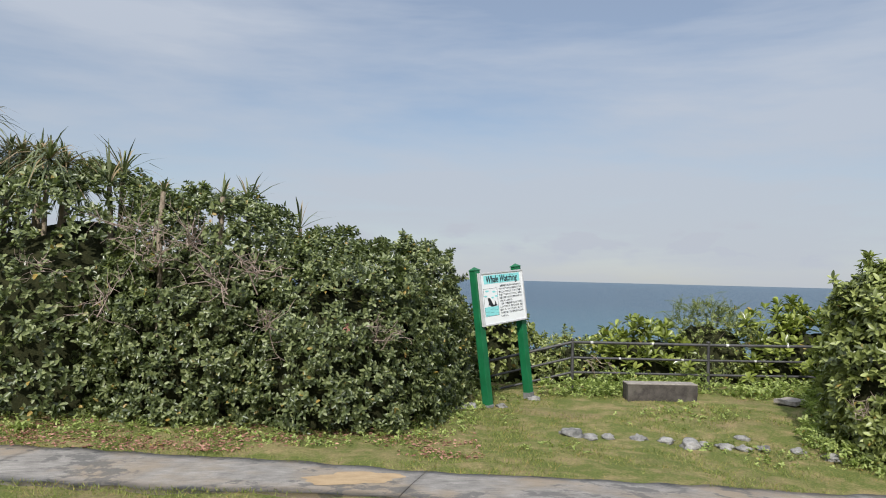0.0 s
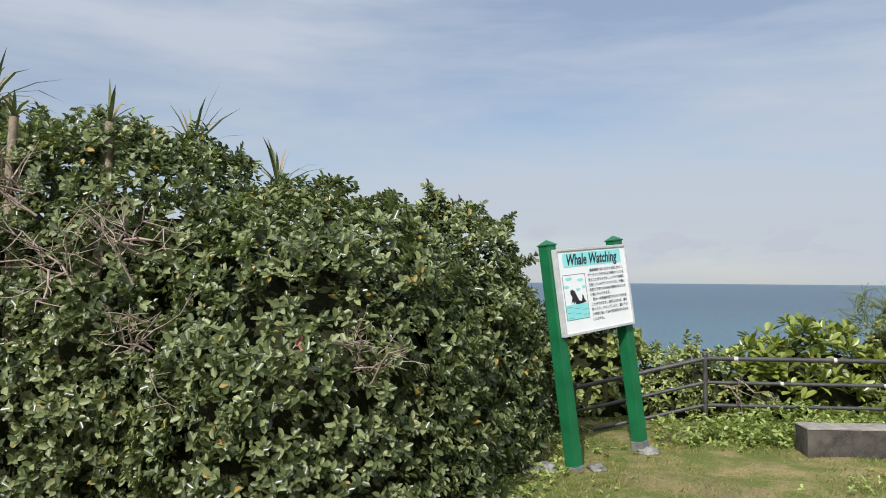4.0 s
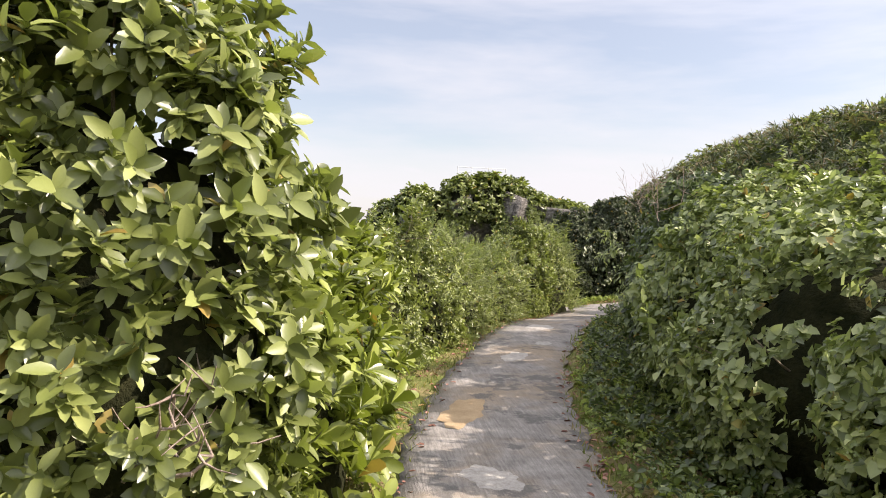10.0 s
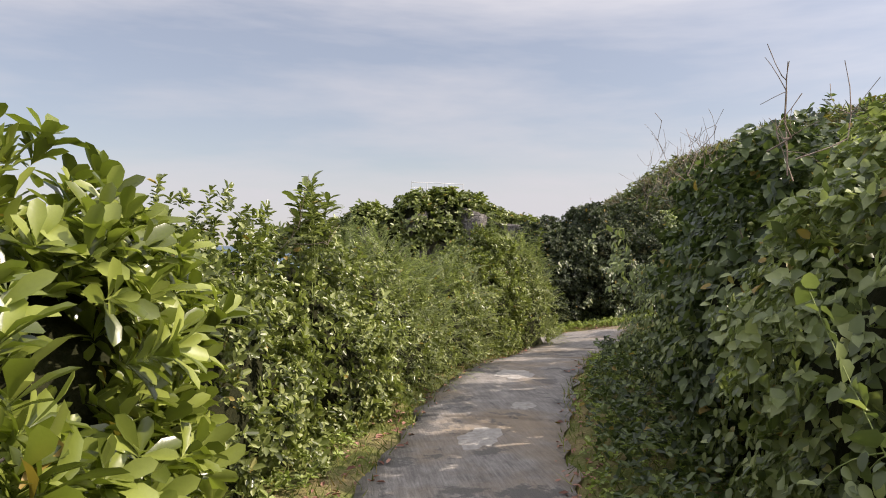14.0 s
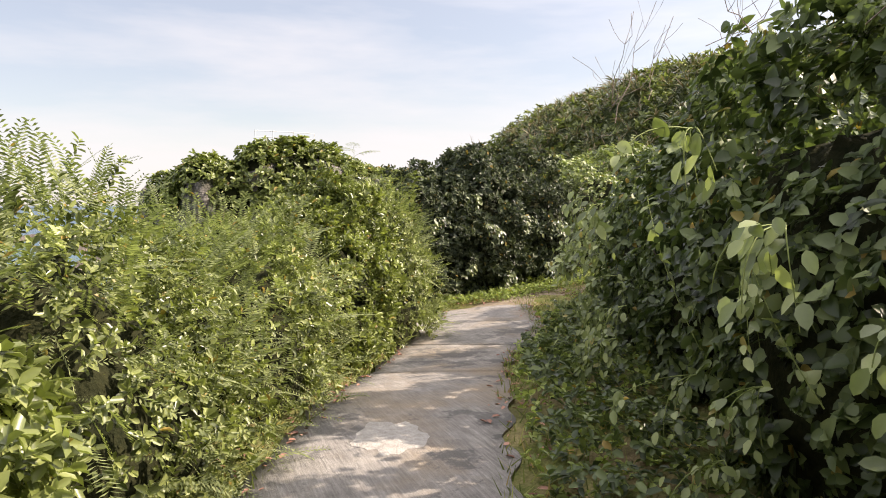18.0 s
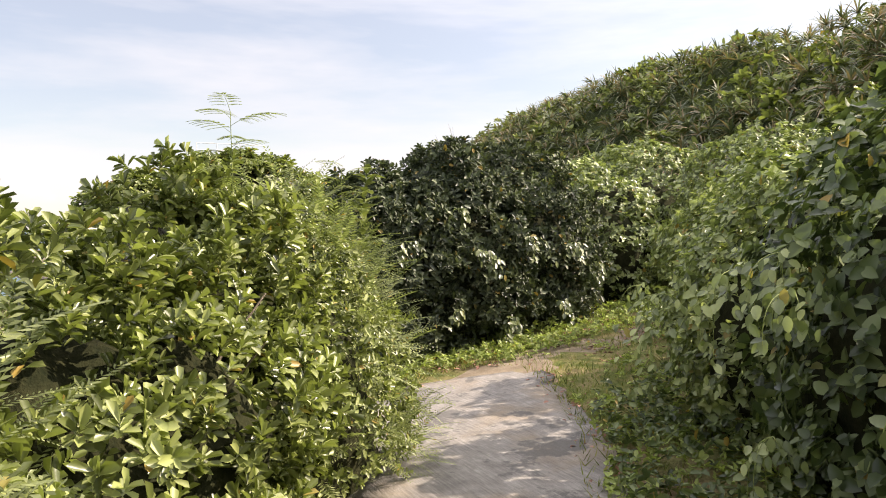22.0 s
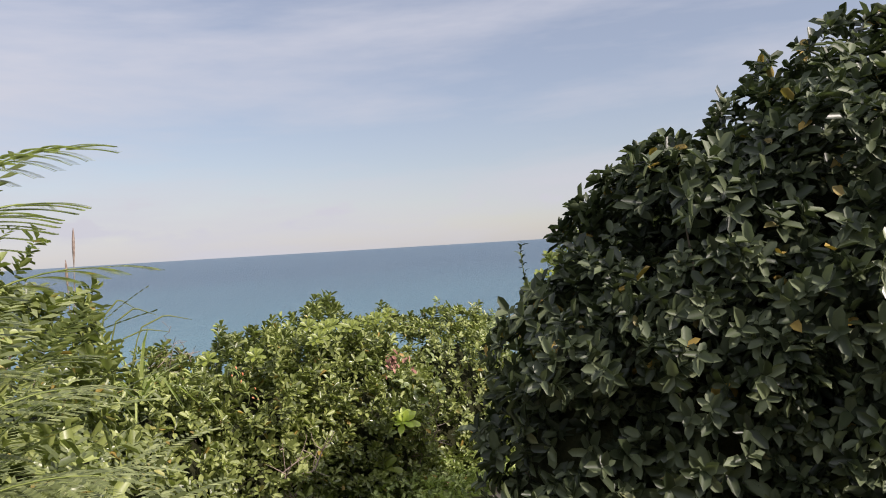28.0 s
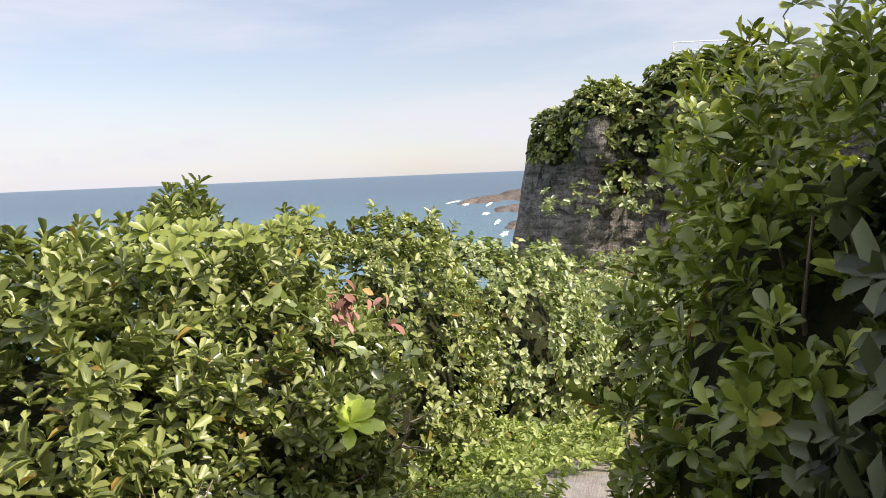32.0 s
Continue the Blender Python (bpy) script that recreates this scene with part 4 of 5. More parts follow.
def pipe(name, a, b, r, mat, parent, label="", sides=10):
    p = [(*(Vector(a).lerp(Vector(b), t)), r) for t in (0, 0.33, 0.66, 1)]
    return tubes(name, p and [p], mat, parent, label, sides)


def build_railing():
    top = thing("railing", "black-painted pipe railing with peeling white patches, half swallowed by shrubs", "railing")
    run = [(-0.9, 15.3, 0.0, -0.28), (1.0, 15.05, 0.12, -0.30), (2.68, 15.0, 0.25, 0.0), (5.42, 15.0, 0.25, 0.0), (8.1, 14.9, 0.28, 0.0)]
    for x, y, g, dz in run[1:]:
        post = pipe("post", (x, y, g + dz - 0.3), (x, y, g + dz + 1.0), 0.032, M_PIPE, top)
        bm = bmesh.new()
        bmesh.ops.create_cone(bm, cap_ends=True, segments=10, radius1=0.042, radius2=0.036, depth=0.03, matrix=Matrix.Translation((x, y, g + dz + 1.0)))
        part("cap", bm, M_PIPE, post)
    for (x, y, g, d), (X, Y, G, D) in zip(run[1:], run[2:]):
        for h in (0.94, 0.63, 0.34):
            rail = pipe("rail", (x, y, g + d + h), (X, Y, G + D + h), 0.030 if h > 0.9 else 0.024, M_PIPE, top)
            if h > 0.5 and X > 3:
                for f in ((0.13, 0.58) if h > 0.9 else (0.34, 0.8)):
                    f2 = f + 0.007 + 0.016 * ((f * 37) % 1)
                    a, b = Vector((x, y, g + d + h)), Vector((X, Y, G + D + h))
                    pipe("bare_patch", a.lerp(b, f), a.lerp(b, f2), 0.0315 if h > 0.9 else 0.0255, M_CHIP, rail, "bare white patch")


build_railing()


def stone_mesh(r, seed):
    bm = bmesh.new()
    bmesh.ops.create_icosphere(bm, subdivisions=3, radius=1)
    for v in bm.verts:
        n = 0.55 * noise.noise(v.co * 1.4 + Vector((seed, 0, 0))) + 0.34 * noise.noise(v.co * 3.6 + Vector((0, seed, 0)))
        v.co = v.co * (1 + n)
        v.co.z *= 0.5
        v.co *= r
    return bm


for i, (x, y, r) in enumerate([(1.93, 10.85, 0.17), (2.15, 10.72, 0.1), (2.42, 10.80, 0.09), (2.86, 10.77, 0.12), (3.24, 10.78, 0.11), (3.54, 10.6, 0.15), (3.78, 10.72, 0.08), (4.05, 10.66, 0.11), (4.3, 10.6, 0.1), (4.62, 10.7, 0.09), (5.08, 10.62, 0.1), (1.75, 13.85, 0.11), (0.55, 12.95, 0.12), (0.38, 12.85, 0.09), (1.1, 13.05, 0.09), (5.4, 10.35, 0.12), (4.5, 11.15, 0.1)]):
    ob = part("stone", stone_mesh(r, i * 3.7), M_STONE, None, "", True)
    ob.location, ob.rotation_euler = (x, y, ground_at(x, y) + r * 0.18), (0, 0, i * 1.3)
    tagged(ob, "pale weathered limestone rock half sunk in grass", "stone", "stones in the grass")


# ---- strap-leaved plants ----
def strap_arrays(P, A, k, L, W, droop=0.55, spread=(0.25, 1.1)):
    """Long arching leaves in four segments about the axis A at each P."""
    n = len(P)
    P, A = np.repeat(P, k, 0), np.repeat(A, k, 0)
    i = np.tile(np.arange(k), n)
    phi, th = i * 2.399 + rng.normal(0, 0.2, n * k), spread[0] + (spread[1] - spread[0]) * ((i + 0.5) / k) + rng.normal(0, 0.1, n * k)
    U = unit(np.cross(A, (0.37, 0.21, 0.9)))
    R = U * np.cos(phi)[:, None] + np.cross(A, U) * np.sin(phi)[:, None]
    D = unit(A * np.cos(th)[:, None] + R * np.sin(th)[:, None])
    S = unit(np.cross(D, A))
    ll, ww = (L * rng.uniform(0.75, 1.2, n * k))[:, None], W
    drop = droop * rng.uniform(0.5, 1.4, n * k)[:, None]
    V = []
    for f, w in ((0, 0.7), (0.3, 1.0), (0.62, 0.75), (1.0, 0.06)):
        c = P + D * ll * f + np.array([0, 0, -1.0]) * (ll * drop * f * f * 0.6)
        V += [c - S * ww * w * 0.5, c + S * ww * w * 0.5]
    V = np.stack(V, 1).reshape(-1, 3)
    at = np.arange(n * k)[:, None] * 8
    Q = np.concatenate([at + [j, j + 1, j + 3, j + 2] for j in (0, 2, 4)], 1).reshape(-1, 4)
    return V, Q


def pandanus(x, y, z, L=0.75, k=26, lean=(0, 0), label="spiky strap-leaved screw pine rising out of the hedge"):
    g = ground_at(x, y)
    top = thing("screw_pine", label, "plant", "screw pines over the hedge", at=(x, y, g))
    h = z - g
    tubes("trunk", [bend([(0, 0, 0, 0.06), (lean[0] * 0.4, lean[1] * 0.4, h * 0.6, 0.05), (lean[0], lean[1], h, 0.04)], 5, 0.02)], M_BARK, top)
    A = unit(np.array([[lean[0] * 0.6, lean[1] * 0.6, 1.0]]))
    leafy("crown", [strap_arrays(np.array([[lean[0], lean[1], h]]), A, k, L, 0.036, 0.75 if k < 35 else 1.2, (0.1, 1.15 if k < 35 else 1.9))], M_PAND, top)


for x, y, z, L, k in ((-3.29, 13.0, 3.62, 1.0, 14), (-2.5, 13.6, 3.25, 0.95, 15), (-5.4, 12.1, 3.78, 0.95, 15), (-5.3, 12.2, 4.0, 0.9, 22), (-4.2, 11.2, 3.6, 0.45, 14), (-3.5, 11.2, 3.55, 0.45, 14)):
    pandanus(x, y, z, L, k, (rng.normal(0, 0.1), rng.normal(0, 0.1)))


for i in range(24):
    x = -10.4 + 4.2 * i / 23 + rng.normal(0, 0.15)
    pandanus(x, rng.uniform(11.7, 12.9), 5.35 - 0.24 * (x + 10.4) + rng.uniform(-0.6, 0.25), rng.uniform(0.75, 1.05), 70, (rng.normal(0, 0.1), rng.normal(0, 0.1)), "dense grey-brown screw pine with drooping strap leaves")


# ---- the hill ----
def build_hill():
    n = 4500
    x, y = rng.uniform(5, 70, n), rng.uniform(-19, 2.5, n)
    line = np.interp(x, [-14, 0, 7.4, 11.3, 15.7, 20, 26, 32, 60], [8.7, 8.2, 9.1, 8.2, 6.0, 4.05, 2.5, 1.0, 1.0])
    ok = (line - y > 5.2) & ~((x > 23) & (x < 25.4) & (y > -3))
    x, y = x[ok], y[ok]
    z = height(x, y)
    big = 0.5 + 0.55 * (np.sin(x * 0.9) * np.sin(y * 1.1) + np.sin(x * 0.37 + 2) * np.sin(y * 0.5)) + rng.random(len(x)) * 0.5
    P = np.stack([x, y, z + np.clip(big * 0.85, 0.15, 1.25)], 1)
    sets = []
    for d in range(2):
        Q = P + rng.normal(0, 0.22, P.shape) - [0, 0, 0.22 * d]
        A = unit(rng.normal(0, 0.45, P.shape) + [0, 0.15, 1])
        sets.append(sprig_arrays(Q, A, 8, 0.26, 0.14, OVATE, (0.5, 1.4)))
    ob = leafy("hillside_scrub", sets, M_BROAD)
    tagged(ob, "dense low green scrub covering the hillside", "scrub", kind="stuff")
    # plain sheet under it; the shade between the bushes is its dark colour
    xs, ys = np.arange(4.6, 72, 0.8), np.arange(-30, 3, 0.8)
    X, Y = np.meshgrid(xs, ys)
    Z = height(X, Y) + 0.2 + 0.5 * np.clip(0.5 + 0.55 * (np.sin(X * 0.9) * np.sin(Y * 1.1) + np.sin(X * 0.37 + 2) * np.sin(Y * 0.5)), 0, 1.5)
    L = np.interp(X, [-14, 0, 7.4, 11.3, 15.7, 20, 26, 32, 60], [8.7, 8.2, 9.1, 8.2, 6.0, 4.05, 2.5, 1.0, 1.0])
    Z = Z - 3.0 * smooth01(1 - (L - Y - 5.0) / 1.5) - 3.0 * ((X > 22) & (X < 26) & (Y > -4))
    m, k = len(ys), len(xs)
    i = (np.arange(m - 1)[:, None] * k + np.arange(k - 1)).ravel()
    me = quads_mesh("hill_undersheet", np.stack([X, Y, Z], -1).reshape(-1, 3), np.stack([i, i + 1, i + k + 1, i + k], 1))
    tagged(mesh_part("hill_undersheet", me, M_UNDER), "plain green sheet, coloured dark for the shade beneath the hillside scrub", "undergrowth", kind="stuff")
    # screw pines up the slope
    n = 800
    x, y = rng.uniform(26, 68, n), rng.uniform(-18.5, -6.5, n)
    A = unit(rng.normal(0, 0.3, (n, 3)) + [0, 0.2, 1])
    P = np.stack([x, y, height(x, y) + rng.uniform(0.6, 1.2, n)], 1)
    ob = leafy("hillside_screw_pines", [strap_arrays(P, A, 22, 0.85, 0.06, 0.8, (0.2, 1.5))], M_PAND)
    tagged(ob, "grey-green spiky screw pines growing thickly up the hill", "screw pines", kind="stuff")


build_hill()


# ---- headland, shore and far rocks ----
def build_headland():
    top = thing("headland", "grey rocky headland with sheer face and green scrub on its top", "headland", kind="structure")
    ys, zs = np.linspace(-9, 9.2, 74), np.linspace(-11, 4.2, 62)
    Y, Z = np.meshgrid(ys, zs)
    edge = 55.5 + 0.9 * np.sin(Y * 0.55 + 1) + 0.5 * np.sin(Y * 1.7) + 0.05 * (Y - 2) ** 2 * (Y > 2) + 0.30 * (Z < -1) * (-1 - Z) * -1
    def wob(y, z):
        return np.array([noise.noise(Vector((a * 0.55, b * 0.5, 3.0))) * 0.9 + noise.noise(Vector((a * 1.7, b * 1.2, 8.0))) * 0.35 + noise.noise(Vector((a * 4.5, b * 3.5, 1.0))) * 0.12 for a, b in zip(y.ravel(), z.ravel())]).reshape(y.shape)
    cap = 2.6 + 1.5 * np.exp(-((Y - 0.5) / 3.0) ** 2) - 0.5 * smooth01((Y - 5.5) / 3.5)
    over = Z > cap
    X = edge + wob(Y, Z) + over * (Z - cap) * 3.5
    Z2 = np.where(over, cap + (Z - cap) * 0.25, Z)
    Y = Y + smooth01((Y - 4) / 5.2) * (2.5 - Z2) * 0.17
    V = np.stack([X, Y, Z2], -1).reshape(-1, 3)
    k = len(ys)
    i = (np.arange(len(zs) - 1)[:, None] * k + np.arange(k - 1)).ravel()
    me = quads_mesh("rock_face", V, np.stack([i, i + k, i + k + 1, i + 1], 1))
    mesh_part("rock_face", me, M_ROCK, top)
    # the north face, turning away to the sea
    xs = np.linspace(0, 16, 30)
    Xn, Zn = np.meshgrid(xs, zs)
    x0 = X[:, -1][:, None]
    Vn = np.stack([x0 + Xn, Y[:, -1][:, None] + 0.6 * np.sin(Xn * 0.7) - 0.12 * Xn + 0 * Zn, np.broadcast_to(Z2[:, -1][:, None], Xn.shape)], -1).reshape(-1, 3)
    k = len(xs)
    i = (np.arange(len(zs) - 1)[:, None] * k + np.arange(k - 1)).ravel()
    me = quads_mesh("rock_side", Vn, np.stack([i, i + k, i + k + 1, i + 1], 1))
    mesh_part("rock_side", me, M_ROCK, top)
    bm = bmesh.new()
    block(bm, 14, 17, 1.0, Matrix.Translation((63.5, 0.2, 1.4)), 0.3)
    part("rock_top", bm, M_ROCK, top)
    sets, inner = [], []
    for x, y, z, r, h in ((56.9, 7.9, 1.6, 1.3, 1.5), (56.4, 6.3, 2.1, 1.5, 1.9), (56.5, 4.6, 2.0, 1.4, 1.8), (56.9, 5.6, 3.0, 1.0, 1.1), (56.7, 2.7, 2.6, 1.7, 2.3), (56.9, 0.8, 3.0, 1.6, 2.2), (57.2, -1.0, 2.7, 1.7, 2.2), (57.6, -3.2, 1.8, 1.8, 2.0), (58.5, -6.0, 1.4, 2.0, 1.8), (60, 1.5, 3.2, 2.4, 1.8), (60, 5.5, 2.0, 2.2, 1.6), (56.5, -2.3, 2.5, 1.3, 1.5), (56.7, -4.7, 1.7, 1.5, 1.7), (55.9, 5.4, -0.1, 0.9, 0.9), (56.0, -0.4, 1.6, 0.9, 1.0), (55.9, 3.2, 1.1, 0.9, 0.9)):
        n = int(58 * r * (r + h))
        v = unit(rng.normal(size=(n, 3)))
        v[:, 2] = np.where(v[:, 2] < -0.55, -v[:, 2], v[:, 2])
        P = np.array([x, y, z]) + v * [r, r, h] * (1 + 0.14 * np.sin(v[:, :1] * 9 + x) * np.sin(v[:, 1:2] * 8 + y)) * rng.uniform(0.86, 1.03, (n, 1))
        sets.append(sprig_arrays(P, unit(v + [0, 0, 0.7] + rng.normal(0, 0.3, v.shape)), 6, 0.30, 0.17, OVATE))
        inner.append((x, y, z, r, h))
    leafy("clifftop_scrub", sets, M_BROAD, top, "rounded green scrub on the cliff top")
    # dark spheres added to stand for the shade inside the scrub
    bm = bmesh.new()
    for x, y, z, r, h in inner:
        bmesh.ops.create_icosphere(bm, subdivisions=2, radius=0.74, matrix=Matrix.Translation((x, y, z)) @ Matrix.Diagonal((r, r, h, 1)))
    part("dark_scrub_core", bm, M_INNER, top)
    # tufts on ledges and at the foot
    n = 420
    y, z = rng.uniform(-8, 8.5, n), np.where(rng.random(n) < 0.35, rng.normal(-0.9, 0.35, n), rng.uniform(-6.5, -3.2, n))
    P = np.stack([55.3 + 0.9 * np.sin(y * 0.55 + 1) + rng.uniform(-0.6, 0.3, n) - 1.2 * (z < -3), y, z], 1)
    leafy("ledge_tufts", [sprig_arrays(P, unit(rng.normal(0, 0.4, P.shape) + [-0.6, 0, 0.9]), 7, 0.24, 0.12, OVATE)], M_VINE, top, "green tufts on the rock ledges")
    rail = thing("clifftop_railing", "thin white railing on top of the headland", "railing")
    pts = [(57.4, 3.0), (57.6, 1.9), (57.9, 0.6), (58.4, -0.8)]
    for x, y in pts:
        pipe("post", (x, y, 4.4), (x, y, 5.75), 0.028, M_RAILWHITE, rail, sides=6)
    for h in (5.72, 5.35):
        for a, b in zip(pts, pts[1:]):
            pipe("rail", (*a, h), (*b, h), 0.022, M_RAILWHITE, rail, sides=6)


build_headland()


def build_lowland():
    """Scrub between the last hedge and the headland."""
    n = 1300
    x, y = rng.uniform(33, 57, n), rng.uniform(-5, 9.5, n)
    ok = (x > 34.5) | (y < 3.5)
    x, y = x[ok], y[ok]
    z = height(x, y) + np.clip(0.4 + 0.4 * np.sin(x * 0.8) * np.sin(y * 0.9) + rng.random(len(x)) * 0.4, 0.1, 1.5)
    P = np.stack([x, y, z], 1)
    sets = [sprig_arrays(P - [0, 0, d * 0.2] + rng.normal(0, 0.15, P.shape), unit(rng.normal(0, 0.4, P.shape) + [0, 0, 1]), 7, 0.2, 0.1, OVATE) for d in (0, 1)]
    tagged(leafy("lowland_scrub", sets, M_VINE), "low green scrub on the slope below the headland", "scrub", kind="stuff")


build_lowland()


def shelf(x, y, rx, ry, h, turn, seed):
    k, n = 16, 56
    a, r = np.meshgrid(np.linspace(0, 2 * np.pi, n, endpoint=False), np.linspace(0, 1, k))
    R = r * (1 + 0.22 * np.sin(3 * a + seed) + 0.12 * np.sin(7 * a + 2 * seed))
    X, Y = rx * R * np.cos(a), ry * R * np.sin(a)
    Z = -9.4 + (h + 0.4) * (1 - r ** 4) + 0.25 * h * np.sin(X * 0.31 + seed) * np.sin(Y * 0.5) * (1 - r ** 3) + 0.12 * h * np.sin(X * 1.1) * np.sin(Y * 1.7 + seed) * (1 - r ** 3)
    c, s = math.cos(turn), math.sin(turn)
    V = np.stack([x + X * c - Y * s, y + X * s + Y * c, Z], -1).reshape(-1, 3)
    i = (np.arange(k - 1)[:, None] * n + np.arange(n)).ravel()
    j = (np.arange(k - 1)[:, None] * n + (np.arange(n) + 1) % n).ravel()
    ob = mesh_part("rock_shelf", quads_mesh("rock_shelf", V, np.stack([i, j, j + n, i + n], 1)), M_SHELF)
    return tagged(ob, "flat brown shore rock shelf washed by the sea", "rock", "shore rocks")


for a in ((262, 47, 30, 6, 1.1, 0.0, 1.0), (205, 30, 20, 5, 0.6, 0.1, 2.0), (150, 19, 18, 5, 0.8, 0.1, 3.3), (300, 36, 44, 12, 2.0, 0, 4.4), (112, 12.5, 14, 4, 0.7, 0.05, 5.1), (175, 21, 22, 4, 0.5, 0.08, 6.3)):
    shelf(*a)


def foam(x, y, rx, ry, turn, seed):
    n = 40
    bm = bmesh.new()
    ring = []
    for i in range(n):
        a = 2 * math.pi * i / n
        r = 1 + 0.3 * math.sin(5 * a + seed) + 0.2 * math.sin(11 * a + seed)
        p = Matrix.Rotation(turn, 2) @ Vector((rx * r * math.cos(a), ry * r * math.sin(a)))
        ring.append(bm.verts.new((x + p.x, y + p.y, -8.96 + 0.03 * math.sin(seed))))
    f = bm.faces.new(ring)
    c = bmesh.ops.poke(bm, faces=[f])
    for v in c["verts"]:
        v.co.z += 0.25
    tagged(part("surf", bm, M_FOAM), "white surf breaking against the shore rocks", "surf", "surf", "stuff")


for a in ((233, 48, 5, 0.9, 0.2, 1), (252, 56, 9, 0.7, 0.0, 2), (186, 34, 5, 0.7, 0.15, 3), (232, 41, 10, 0.5, 0.1, 4), (133, 22, 4, 0.5, 0.1, 5), (158, 27, 6, 0.4, 0.1, 7)):
    foam(*a)


# ---- grass, weeds and litter ----
def off_path(x, y):
    line = np.concatenate([FINE_LINE, SPUR])[::2]
    d = np.min(np.hypot(x[:, None] - line[None, :, 0], y[:, None] - line[None, :, 1]), 1)
    return d


def blades(name, n, x0, x1, y0, y1, size, test, label, lean=0.5, width=0.007):
    x, y = rng.uniform(x0, x1, n), rng.uniform(y0, y1, n)
    d = off_path(x, y)
    ok = test(x, y, d)
    x, y = x[ok], y[ok]
    P = np.stack([x, y, height(x, y) - 0.005], 1)
    a, h = rng.uniform(0, 6.28, len(x)), size * rng.uniform(0.5, 1.5, len(x))
    S = np.stack([np.cos(a), np.sin(a), 0 * a], 1) * width
    tip = P + np.stack([rng.normal(0, lean, len(x)) * h, rng.normal(0, lean, len(x)) * h, h], 1)
    V = np.stack([P - S, P + S, tip], 1).reshape(-1, 3)
    me = quads_mesh(name, V, np.arange(len(V)).reshape(-1, 3))
    return tagged(mesh_part(name, me, M_GRASS), label, "grass", kind="stuff")


clump = lambda x, y: np.sin(x * 1.9 + np.sin(y * 2.3)) + np.sin(y * 2.7 + 1.3 * np.sin(x * 1.1)) + rng.normal(0, 0.5, len(x))
blades("lawn_grass", 130000, -7, 7.5, 5.2, 15.6, 0.035, lambda x, y, d: (d > 0.66) & (clump(x, y) > -0.6), "short mown grass on the lookout, dry in patches", 0.7, 0.005)
blades("verge_grass", 60000, 6, 30, 0, 11, 0.075, lambda x, y, d: (d > 0.62) & (d < 1.35), "green grass along the edges of the path", 0.6, 0.006)
blades("track_grass", 26000, 20, 27, -4, 4.2, 0.05, lambda x, y, d: (d > 0.68) & (x + 0.5 * y > 21.3)  & (clump(x, y) > -0.2), "thin worn grass on the side track", 0.7, 0.006)


def weeds(name, n, x0, x1, y0, y1, test, label, L=0.042, lift=0.09, mat=None):
    x, y = rng.uniform(x0, x1, n), rng.uniform(y0, y1, n)
    d = off_path(x, y)
    ok = test(x, y, d)
    x, y, d = x[ok], y[ok], d[ok]
    P = np.stack([x, y, height(x, y) + rng.random(len(x)) * lift * (np.clip((d - 0.75) * 1.6, 0.25, 1.0) if lift > 0.4 and name == "verge_weeds" else 1.0) * (0.5 + 0.5 * np.abs(np.sin(x * 2.1) * np.sin(y * 2.6)))], 1)
    A = unit(rng.normal(0, 0.45, P.shape) + [0, 0, 1])
    ob = leafy(name, [sprig_arrays(P, A, 5, L, L * 0.62, OVATE, (0.7, 1.45), 0.02)], mat or M_WEED)
    return tagged(ob, label, "weeds", kind="stuff")


near_edge = lambda x, y: np.min(np.stack([o.level(np.stack([x, y, np.full(len(x), o.c[2] + 0.08)], 1)) for o in DOMES]), 0)
weeds("hedge_foot_weeds", 6500, -8, 7.5, 9.0, 15.8, lambda x, y, d: (d > 0.8) & ((near_edge(x, y) < 2.3) | ((y > 13.9) & (x > 1.8) & (clump(x, y) > 0.1)) | ((clump(x, y) > 1.1) & (y > 9.6) & (x > 1))), "leafy green ground cover at the foot of the hedge and rail")
weeds("bush_foot_weeds", 3000, 4.2, 7.8, 10.0, 14.2, lambda x, y, d: (d > 0.75) & (near_edge(x, y) < 2.6), "tall leafy weeds at the foot of the corner bush", 0.06, 0.28)
weeds("rail_weeds", 2000, 1.9, 7.6, 14.05, 15.3, lambda x, y, d: clump(x, y) > -0.1, "tall leafy weeds growing under the railing", 0.055, 0.42)
weeds("path_edge_weeds", 22000, 5.5, 31, 0.5, 11, lambda x, y, d: (d > np.where(y > np.interp(x, LINE[:, 0], LINE[:, 1]), 0.93, 0.74)) & (d < 1.9) & ((near_edge(x, y) < 2.0) | (clump(x, y) > 0.6) | ((y < np.interp(x, LINE[:, 0], LINE[:, 1])) & (x < 20.5))), "small leafy weeds between path and hedges", 0.045, 0.16)
# these weeds take the darker leaf, so the shade at the foot is painted
weeds("verge_weeds", 15000, 5.5, 20.5, 1.5, 9, lambda x, y, d: (y < np.interp(x, LINE[:, 0], LINE[:, 1])) & (d > 0.82) & (d < 1.75) & (rng.random(len(x)) < 0.35 + d * 0.5), "leafy weeds along the foot of the hedge, colour darkened for shade", 0.055, 0.36, M_SHADY)
weeds("hedge_front_weeds", 3600, 24.5, 30, 5.5, 7.6, lambda x, y, d: (y > np.interp(x, LINE[:, 0], LINE[:, 1]) + 0.12 + 0.2 * np.sin(x * 5)), "leafy weeds spilling over the edge of the path", 0.05, 0.3)
weeds("bend_weeds", 3500, 22.5, 26, -3.5, 4.6, lambda x, y, d: (d > 0.8) & (near_edge(x, y) < 2.2), "green weeds at the foot of the dark bush", 0.05, 0.22)


